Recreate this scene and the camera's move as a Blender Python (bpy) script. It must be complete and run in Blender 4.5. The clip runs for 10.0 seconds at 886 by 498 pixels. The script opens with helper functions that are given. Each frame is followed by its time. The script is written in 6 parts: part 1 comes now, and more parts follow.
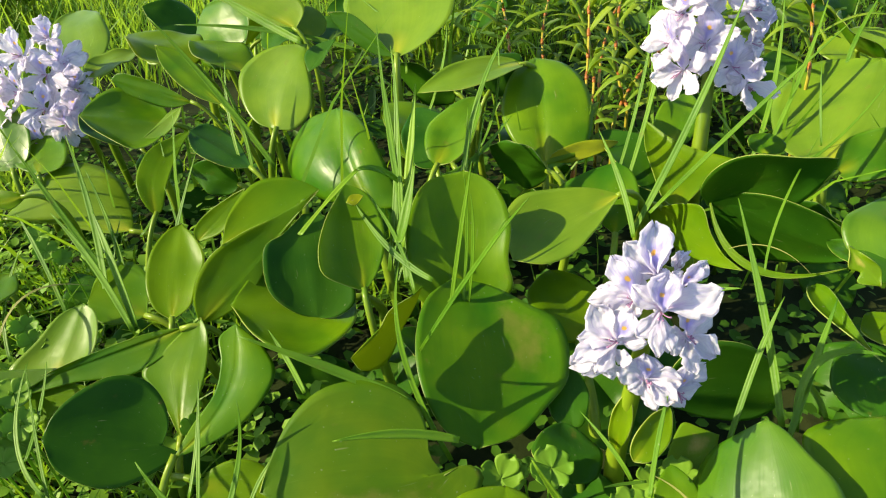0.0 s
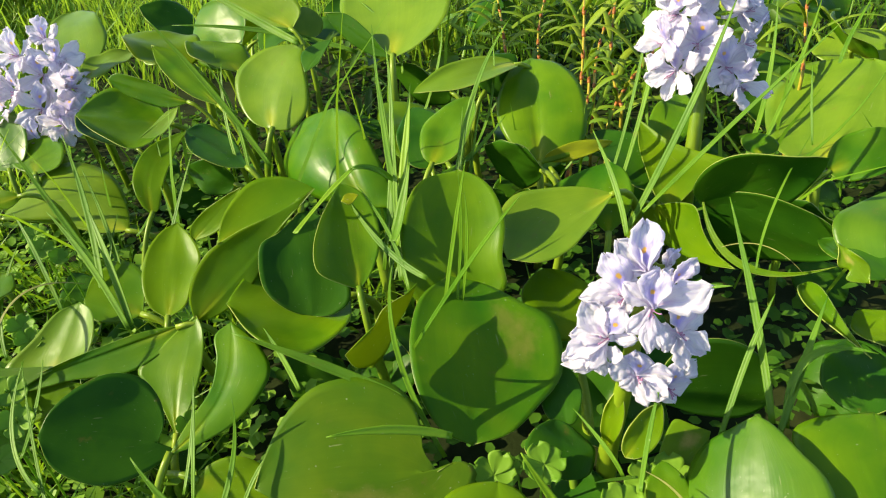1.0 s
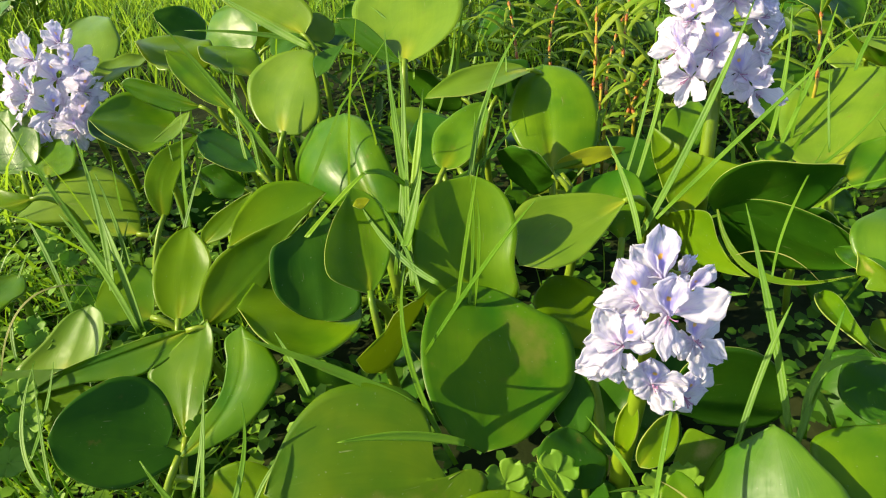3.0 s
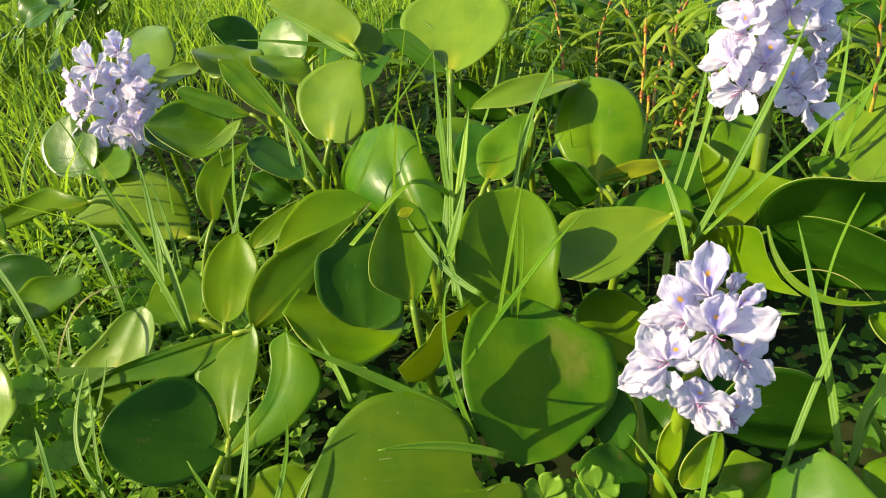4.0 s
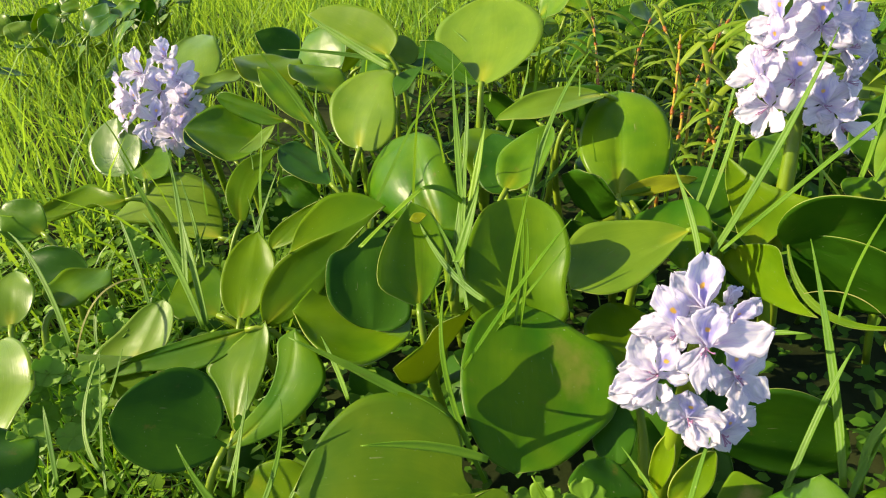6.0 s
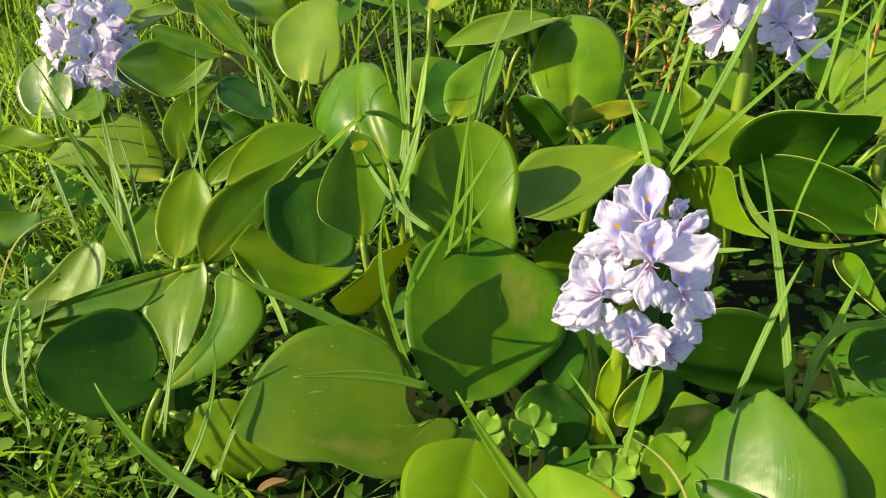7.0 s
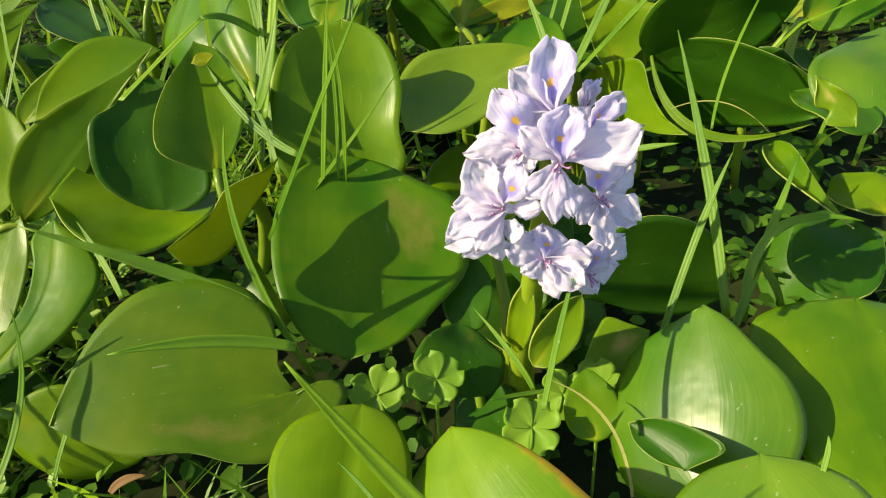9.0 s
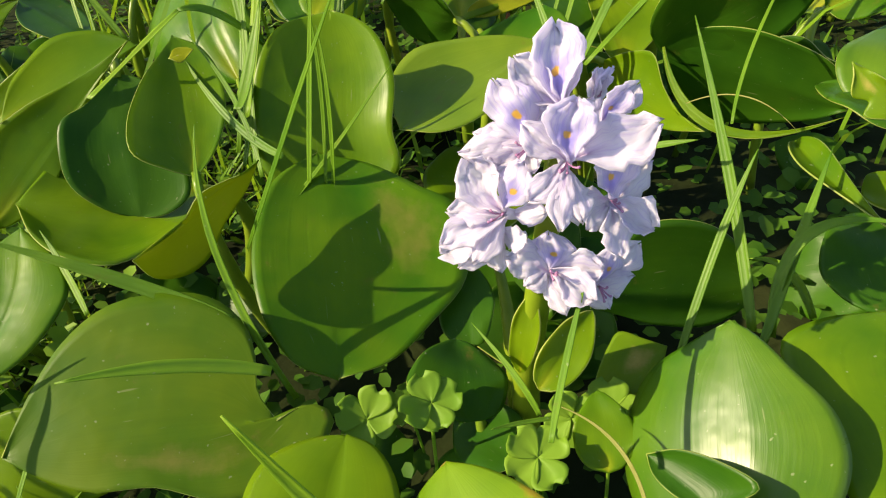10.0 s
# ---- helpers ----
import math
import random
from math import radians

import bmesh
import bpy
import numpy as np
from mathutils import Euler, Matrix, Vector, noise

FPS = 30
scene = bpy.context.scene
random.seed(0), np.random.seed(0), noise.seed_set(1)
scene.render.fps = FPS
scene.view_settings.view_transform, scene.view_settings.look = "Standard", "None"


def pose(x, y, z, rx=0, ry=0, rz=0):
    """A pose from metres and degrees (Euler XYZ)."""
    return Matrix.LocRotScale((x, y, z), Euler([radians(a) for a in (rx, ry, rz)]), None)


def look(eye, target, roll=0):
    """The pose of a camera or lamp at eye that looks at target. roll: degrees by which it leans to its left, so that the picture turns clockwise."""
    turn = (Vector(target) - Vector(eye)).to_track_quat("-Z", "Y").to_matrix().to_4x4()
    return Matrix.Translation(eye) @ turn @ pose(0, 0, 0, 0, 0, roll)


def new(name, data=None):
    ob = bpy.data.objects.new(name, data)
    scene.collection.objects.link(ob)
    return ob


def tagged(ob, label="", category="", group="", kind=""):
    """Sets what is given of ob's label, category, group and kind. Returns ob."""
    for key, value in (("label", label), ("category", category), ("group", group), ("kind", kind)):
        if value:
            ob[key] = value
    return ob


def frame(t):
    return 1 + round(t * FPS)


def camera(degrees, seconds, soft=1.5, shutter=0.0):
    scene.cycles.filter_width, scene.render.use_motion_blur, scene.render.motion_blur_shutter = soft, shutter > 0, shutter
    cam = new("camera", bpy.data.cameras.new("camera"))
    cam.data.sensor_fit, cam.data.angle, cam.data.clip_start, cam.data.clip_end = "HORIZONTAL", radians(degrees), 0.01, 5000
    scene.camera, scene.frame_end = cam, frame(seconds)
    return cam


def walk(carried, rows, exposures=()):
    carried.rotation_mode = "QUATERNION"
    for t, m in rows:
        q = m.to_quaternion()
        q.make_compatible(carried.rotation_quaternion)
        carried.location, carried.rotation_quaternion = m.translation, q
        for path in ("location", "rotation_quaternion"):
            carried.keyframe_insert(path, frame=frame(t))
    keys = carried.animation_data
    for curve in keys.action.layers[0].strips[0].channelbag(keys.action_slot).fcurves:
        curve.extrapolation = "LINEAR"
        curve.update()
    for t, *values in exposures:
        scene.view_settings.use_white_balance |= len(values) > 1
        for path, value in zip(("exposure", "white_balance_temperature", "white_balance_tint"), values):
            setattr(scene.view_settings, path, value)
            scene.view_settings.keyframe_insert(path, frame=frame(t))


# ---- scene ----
cam = camera(66.2, 10.0, soft=1.15)
PATH = [
    (0, (0.096, 0.055, 0.439), (-0.009, 1.735, -0.643), -4.5),
    (0.5, (0.098, 0.053, 0.438), (-0.006, 1.735, -0.64), -4.4),
    (1, (0.099, 0.051, 0.439), (0.0, 1.732, -0.64), -4.4),
    (1.5, (0.1, 0.047, 0.441), (0.007, 1.727, -0.64), -4.3),
    (2, (0.1, 0.052, 0.437), (0.003, 1.735, -0.638), -4.4),
    (3.5, (0.094, 0.053, 0.436), (-0.07, 1.749, -0.612), -4.5),
    (4, (0.094, 0.052, 0.439), (-0.146, 1.749, -0.592), -5.1),
    (4.5, (0.097, 0.052, 0.44), (-0.217, 1.75, -0.569), -5.5),
    (5, (0.101, 0.05, 0.439), (-0.265, 1.752, -0.545), -5.5),
    (6.3, (0.132, 0.049, 0.426), (-0.247, 1.752, -0.552), -5.0),
    (6.5, (0.135, 0.051, 0.422), (-0.225, 1.743, -0.582), -5.1),
    (7, (0.14, 0.062, 0.404), (-0.146, 1.701, -0.706), -5.1),
    (7.5, (0.141, 0.076, 0.384), (-0.05, 1.676, -0.802), -4.9),
    (8, (0.144, 0.093, 0.369), (0.04, 1.666, -0.863), -4.7),
    (8.5, (0.149, 0.107, 0.355), (0.089, 1.669, -0.893), -4.8),
    (9, (0.152, 0.122, 0.348), (0.106, 1.671, -0.916), -5.3),
    (9.5, (0.155, 0.135, 0.337), (0.098, 1.69, -0.919), -5.6),
    (10, (0.156, 0.149, 0.33), (0.096, 1.702, -0.929), -6.0),
]
walk(cam, [(t, look(eye, target, roll)) for t, eye, target, roll in PATH],
     exposures=[(0, 1.05, 6420, 8), (2, 1.05, 6420, 8), (4.5, 1.05, 6600, 13), (6.5, 1.03, 6600, 14), (7.5, 1.01, 6650, 12), (8.2, 0.96, 6620, 11),
                (9, 0.95, 6570, 16), (9.5, 0.94, 6600, 20), (10, 0.94, 6600, 21)])

# ---- light ----
SUN = Vector((-0.82, -0.08, 0.54)).normalized()
world = bpy.data.worlds.new("sky")
scene.world = world
world.use_nodes = True
wn = world.node_tree.nodes
sky = wn.new("ShaderNodeTexSky")
sky.sky_type, sky.sun_disc = "NISHITA", False
sky.sun_elevation = math.asin(SUN.z)
sky.sun_rotation = math.atan2(SUN.x, SUN.y)
wn["Background"].inputs["Strength"].default_value = 0.128
world.node_tree.links.new(sky.outputs[0], wn["Background"].inputs["Color"])
lamp = new("sun", bpy.data.lights.new("sun", "SUN"))
lamp.data.energy, lamp.data.angle, lamp.data.color = 4.8, radians(0.5), (1.0, 0.88, 0.55)
lamp.matrix_world = look(SUN * 10, (0, 0, 0))


# ---- materials ----
def links(mat):
    mat.use_nodes = True
    return mat.node_tree.nodes, mat.node_tree.links


def ramp(nodes, stops):
    r = nodes.new("ShaderNodeValToRGB")
    el = r.color_ramp.elements
    while len(el) < len(stops):
        el.new(0.5)
    for e, (p, c) in zip(el, stops):
        e.position, e.color = p, (*c, 1)
    return r


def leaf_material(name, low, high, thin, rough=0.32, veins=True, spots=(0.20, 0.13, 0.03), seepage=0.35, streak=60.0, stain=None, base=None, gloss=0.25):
    """A glossy leaf: two-scale colour, fine lengthwise veins, a little light shining through."""
    mat = bpy.data.materials.new(name)
    n, l = links(mat)
    b = n["Principled BSDF"]
    out = n["Material Output"]
    geo = n.new("ShaderNodeTexCoord")
    info = n.new("ShaderNodeObjectInfo")
    big = n.new("ShaderNodeTexNoise")
    big.inputs["Scale"].default_value, big.inputs["Detail"].default_value = 24.0, 3.0
    l.new(geo.outputs["Object"], big.inputs["Vector"])
    mid = n.new("ShaderNodeTexNoise")
    mid.inputs["Scale"].default_value, mid.inputs["Detail"].default_value, mid.inputs["Roughness"].default_value = 85.0, 6.0, 0.65
    l.new(geo.outputs["Object"], mid.inputs["Vector"])
    both = n.new("ShaderNodeMath")
    both.operation = "MULTIPLY_ADD"
    both.inputs[1].default_value, both.inputs[2].default_value = 0.55, -0.275
    l.new(mid.outputs["Fac"], both.inputs[0])
    mixv = n.new("ShaderNodeMath")
    mixv.operation = "MULTIPLY_ADD"
    l.new(info.outputs["Random"], mixv.inputs[0])
    mixv.inputs[1].default_value = 0.45
    add = n.new("ShaderNodeMath")
    add.operation = "MULTIPLY_ADD"
    l.new(big.outputs["Fac"], add.inputs[0])
    add.inputs[1].default_value = 1.75
    off = n.new("ShaderNodeMath")
    off.operation = "ADD"
    off.inputs[1].default_value = -0.62
    l.new(both.outputs[0], off.inputs[0])
    l.new(off.outputs[0], add.inputs[2])
    l.new(add.outputs[0], mixv.inputs[2])
    col = ramp(n, [(0.0, (low[0] * 0.97, *low[1:])), (1.0, (high[0] * 1.04, *high[1:]))])
    l.new(mixv.outputs[0], col.inputs["Fac"])
    # blemishes
    sp = n.new("ShaderNodeTexNoise")
    sp.inputs["Scale"].default_value, sp.inputs["Detail"].default_value, sp.inputs["Roughness"].default_value = 55.0, 6.0, 0.7
    l.new(geo.outputs["Object"], sp.inputs["Vector"])
    spr = ramp(n, [(0.63, (0, 0, 0)), (0.74, (1, 1, 1))])
    l.new(sp.outputs["Fac"], spr.inputs["Fac"])
    sm = n.new("ShaderNodeMath")
    sm.operation = "MULTIPLY"
    sm.inputs[1].default_value = 0.55
    l.new(spr.outputs["Color"], sm.inputs[0])
    mx = n.new("ShaderNodeMix")
    mx.data_type = "RGBA"
    l.new(sm.outputs[0], mx.inputs["Factor"])
    l.new(col.outputs["Color"], mx.inputs[6])
    mx.inputs[7].default_value = (*spots, 1)
    colour = mx.outputs[2]
    if veins:
        # dust specks
        du = n.new("ShaderNodeTexNoise")
        du.inputs["Scale"].default_value, du.inputs["Detail"].default_value = 460.0, 1.0
        l.new(geo.outputs["Object"], du.inputs["Vector"])
        dr = ramp(n, [(0.755, (0, 0, 0)), (0.79, (0.45, 0.45, 0.45))])
        l.new(du.outputs["Fac"], dr.inputs["Fac"])
        dm = n.new("ShaderNodeMix")
        dm.data_type = "RGBA"
        l.new(dr.outputs["Color"], dm.inputs["Factor"])
        l.new(colour, dm.inputs[6])
        dm.inputs[7].default_value = (0.42, 0.46, 0.24, 1)
        colour = dm.outputs[2]
    if veins:
        uvs = n.new("ShaderNodeUVMap")
        ms_ = n.new("ShaderNodeMapping")
        ms_.inputs["Scale"].default_value = (streak * 0.6, 1.2, 1.0)
        l.new(uvs.outputs["UV"], ms_.inputs["Vector"])
        ns = n.new("ShaderNodeTexNoise")
        ns.inputs["Scale"].default_value, ns.inputs["Detail"].default_value, ns.inputs["Roughness"].default_value = 1.0, 4.0, 0.65
        l.new(ms_.outputs["Vector"], ns.inputs["Vector"])
        rs = ramp(n, [(0.28, (0.88, 0.91, 0.88)), (0.72, (1.07, 1.06, 1.04))])
        l.new(ns.outputs["Fac"], rs.inputs["Fac"])
        mu = n.new("ShaderNodeMix")
        mu.data_type, mu.blend_type = "RGBA", "MULTIPLY"
        mu.inputs["Factor"].default_value = 1.0
        l.new(colour, mu.inputs[6])
        l.new(rs.outputs["Color"], mu.inputs[7])
        colour = mu.outputs[2]
        # thin pale scratches
        sc = n.new("ShaderNodeMapping")
        sc.inputs["Rotation"].default_value = (0, 0, 0.6)
        sc.inputs["Scale"].default_value = (38.0, 7.0, 1.0)
        l.new(uvs.outputs["UV"], sc.inputs["Vector"])
        nc = n.new("ShaderNodeTexNoise")
        nc.inputs["Scale"].default_value, nc.inputs["Detail"].default_value = 1.0, 1.0
        nc.inputs["Distortion"].default_value = 0.6
        l.new(sc.outputs["Vector"], nc.inputs["Vector"])
        rc = ramp(n, [(0.74, (0, 0, 0)), (0.80, (0.45, 0.45, 0.45))])
        l.new(nc.outputs["Fac"], rc.inputs["Fac"])
        mc = n.new("ShaderNodeMix")
        mc.data_type = "RGBA"
        l.new(rc.outputs["Color"], mc.inputs["Factor"])
        l.new(colour, mc.inputs[6])
        mc.inputs[7].default_value = (0.30, 0.33, 0.12, 1)
        colour = mc.outputs[2]
    if base:
        # yellower towards the petiole and along the midrib
        uvb = n.new("ShaderNodeUVMap")
        mb = n.new("ShaderNodeMapping")
        mb.inputs["Location"].default_value = (-0.5 * 3.2, 0, 0)
        mb.inputs["Scale"].default_value = (3.2, 2.6, 0)
        l.new(uvb.outputs["UV"], mb.inputs["Vector"])
        lb = n.new("ShaderNodeVectorMath")
        lb.operation = "LENGTH"
        l.new(mb.outputs["Vector"], lb.inputs[0])
        rb = ramp(n, [(0.05, (0.75, 0.75, 0.75)), (0.75, (0, 0, 0))])
        l.new(lb.outputs["Value"], rb.inputs["Fac"])
        m3 = n.new("ShaderNodeMix")
        m3.data_type = "RGBA"
        l.new(rb.outputs["Color"], m3.inputs["Factor"])
        l.new(colour, m3.inputs[6])
        m3.inputs[7].default_value = (*base, 1)
        colour = m3.outputs[2]
    if stain:
        # one pale brown scar at a place on the blade
        uvm = n.new("ShaderNodeUVMap")
        mp = n.new("ShaderNodeMapping")
        mp.inputs["Location"].default_value = (-stain[0] / stain[2], -stain[1] / stain[3], 0)
        mp.inputs["Scale"].default_value = (1 / stain[2], 1 / stain[3], 0)
        l.new(uvm.outputs["UV"], mp.inputs["Vector"])
        ln = n.new("ShaderNodeVectorMath")
        ln.operation = "LENGTH"
        l.new(mp.outputs["Vector"], ln.inputs[0])
        wob = n.new("ShaderNodeMath")
        wob.operation = "MULTIPLY_ADD"
        wob.inputs[1].default_value = 2.2
        l.new(sp.outputs["Fac"], wob.inputs[0])
        l.new(ln.outputs["Value"], wob.inputs[2])
        sr = ramp(n, [(0.55, (stain[5],) * 3), (0.92, (0, 0, 0))])
        dv = n.new("ShaderNodeMath")
        dv.operation = "MULTIPLY"
        dv.inputs[1].default_value = 0.5
        l.new(wob.outputs[0], dv.inputs[0])
        l.new(dv.outputs[0], sr.inputs["Fac"])
        m2 = n.new("ShaderNodeMix")
        m2.data_type = "RGBA"
        l.new(sr.outputs["Color"], m2.inputs["Factor"])
        l.new(colour, m2.inputs[6])
        m2.inputs[7].default_value = (*stain[4], 1)
        colour = m2.outputs[2]
    l.new(colour, b.inputs["Base Color"])
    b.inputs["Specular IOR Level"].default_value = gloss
    rr = n.new("ShaderNodeMath")
    rr.operation = "MULTIPLY_ADD"
    l.new(sp.outputs["Fac"], rr.inputs[0])
    rr.inputs[1].default_value, rr.inputs[2].default_value = 0.22, rough - 0.10
    l.new(rr.outputs[0], b.inputs["Roughness"])
    if veins:
        uv = n.new("ShaderNodeUVMap")
        sep = n.new("ShaderNodeMapping")
        sep.inputs["Scale"].default_value = (streak, 1.5, 1.0)
        l.new(uv.outputs["UV"], sep.inputs["Vector"])
        st = n.new("ShaderNodeTexNoise")
        st.inputs["Scale"].default_value, st.inputs["Detail"].default_value = 1.0, 2.0
        l.new(sep.outputs["Vector"], st.inputs["Vector"])
        bump = n.new("ShaderNodeBump")
        bump.inputs["Strength"].default_value, bump.inputs["Distance"].default_value = 0.19, 0.0005
        l.new(st.outputs["Fac"], bump.inputs["Height"])
        bump2 = n.new("ShaderNodeBump")
        bump2.inputs["Strength"].default_value, bump2.inputs["Distance"].default_value = 0.35, 0.004
        l.new(big.outputs["Fac"], bump2.inputs["Height"])
        l.new(bump.outputs["Normal"], bump2.inputs["Normal"])
        l.new(bump2.outputs["Normal"], b.inputs["Normal"])
    tr = n.new("ShaderNodeBsdfTranslucent")
    tr.inputs["Color"].default_value = (*thin, 1)
    ms = n.new("ShaderNodeMixShader")
    ms.inputs["Fac"].default_value = seepage
    l.new(b.outputs[0], ms.inputs[1])
    l.new(tr.outputs[0], ms.inputs[2])
    l.new(ms.outputs[0], out.inputs["Surface"])
    return mat


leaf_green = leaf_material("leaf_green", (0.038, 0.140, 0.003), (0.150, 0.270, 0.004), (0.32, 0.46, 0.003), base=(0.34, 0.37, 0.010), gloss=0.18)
# darker copy of the leaf green: shade of folds and gaps in its colour
leaf_deep_shade = leaf_material("leaf_deep_shade", (0.022, 0.090, 0.005), (0.055, 0.155, 0.006), (0.10, 0.24, 0.004), gloss=0.13)
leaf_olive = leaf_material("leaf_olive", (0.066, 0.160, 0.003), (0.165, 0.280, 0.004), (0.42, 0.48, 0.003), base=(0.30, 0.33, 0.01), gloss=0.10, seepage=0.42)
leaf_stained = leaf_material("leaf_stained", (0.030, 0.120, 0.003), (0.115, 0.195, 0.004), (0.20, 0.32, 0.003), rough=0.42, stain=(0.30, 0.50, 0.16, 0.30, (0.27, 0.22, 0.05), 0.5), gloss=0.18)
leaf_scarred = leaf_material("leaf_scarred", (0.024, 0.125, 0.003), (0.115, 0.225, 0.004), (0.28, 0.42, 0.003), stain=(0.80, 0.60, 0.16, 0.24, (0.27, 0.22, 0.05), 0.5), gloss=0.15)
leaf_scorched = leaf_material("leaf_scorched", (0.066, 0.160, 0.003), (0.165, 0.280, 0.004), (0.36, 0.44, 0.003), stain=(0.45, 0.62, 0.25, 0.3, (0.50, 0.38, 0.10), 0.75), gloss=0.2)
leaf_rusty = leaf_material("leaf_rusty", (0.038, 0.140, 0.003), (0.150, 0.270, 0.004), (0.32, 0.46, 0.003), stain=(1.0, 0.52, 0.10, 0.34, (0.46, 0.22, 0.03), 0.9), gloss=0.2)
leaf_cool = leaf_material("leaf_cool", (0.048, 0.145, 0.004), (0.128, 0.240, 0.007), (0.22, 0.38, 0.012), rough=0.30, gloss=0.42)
leaf_yellow = leaf_material("leaf_yellow", (0.26, 0.30, 0.005), (0.40, 0.43, 0.010), (0.44, 0.44, 0.008))
leaf_pale = leaf_material("leaf_pale", (0.105, 0.205, 0.008), (0.19, 0.305, 0.014), (0.32, 0.44, 0.010), base=(0.46, 0.44, 0.020))
edge_pale = leaf_material("leaf_edge", (0.26, 0.34, 0.06), (0.40, 0.45, 0.10), (0.4, 0.5, 0.08), veins=False)
edge_dry = leaf_material("leaf_edge_dry", (0.40, 0.20, 0.04), (0.55, 0.36, 0.08), (0.5, 0.3, 0.05), veins=False)
petiole_green = leaf_material("petiole_green", (0.11, 0.20, 0.010), (0.23, 0.32, 0.020), (0.3, 0.4, 0.03), veins=False, seepage=0.15)
stalk_green = leaf_material("stalk_green", (0.10, 0.17, 0.006), (0.20, 0.29, 0.012), (0.3, 0.4, 0.02), veins=False, seepage=0.15)
grass_green = leaf_material("grass_green", (0.07, 0.18, 0.008), (0.165, 0.32, 0.016), (0.28, 0.46, 0.016), rough=0.42, streak=14.0, seepage=0.4)
grass_light = leaf_material("grass_light", (0.16, 0.31, 0.014), (0.26, 0.42, 0.022), (0.34, 0.54, 0.02), rough=0.42, streak=14.0, seepage=0.4)
grass_dry = leaf_material("grass_dry", (0.26, 0.27, 0.06), (0.44, 0.42, 0.14), (0.4, 0.38, 0.12), rough=0.55, streak=14.0)
dead_brown = leaf_material("dead_brown", (0.09, 0.045, 0.012), (0.19, 0.11, 0.03), (0.15, 0.08, 0.02), rough=0.7, streak=14.0, seepage=0.1)
clover_green = leaf_material("clover_green", (0.13, 0.28, 0.015), (0.24, 0.42, 0.03), (0.26, 0.46, 0.03), rough=0.5, veins=False, seepage=0.4)
weed_leaf = leaf_material("weed_leaf", (0.12, 0.24, 0.012), (0.28, 0.36, 0.025), (0.40, 0.52, 0.02), rough=0.5, veins=False, seepage=0.4)
# weed green darkened to carry the shade between the tall leaves
weed_low_shade = leaf_material("weed_low_shade", (0.028, 0.100, 0.008), (0.085, 0.180, 0.012), (0.16, 0.30, 0.01), rough=0.55, veins=False, seepage=0.3, gloss=0.1)
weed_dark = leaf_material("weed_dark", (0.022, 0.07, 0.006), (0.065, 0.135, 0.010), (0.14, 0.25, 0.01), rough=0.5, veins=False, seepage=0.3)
weed_stem = leaf_material("weed_stem", (0.30, 0.25, 0.02), (0.42, 0.34, 0.04), (0.4, 0.34, 0.03), veins=False, seepage=0.1)
weed_node = leaf_material("weed_node", (0.26, 0.075, 0.015), (0.36, 0.14, 0.025), (0.4, 0.12, 0.03), veins=False, seepage=0.1)


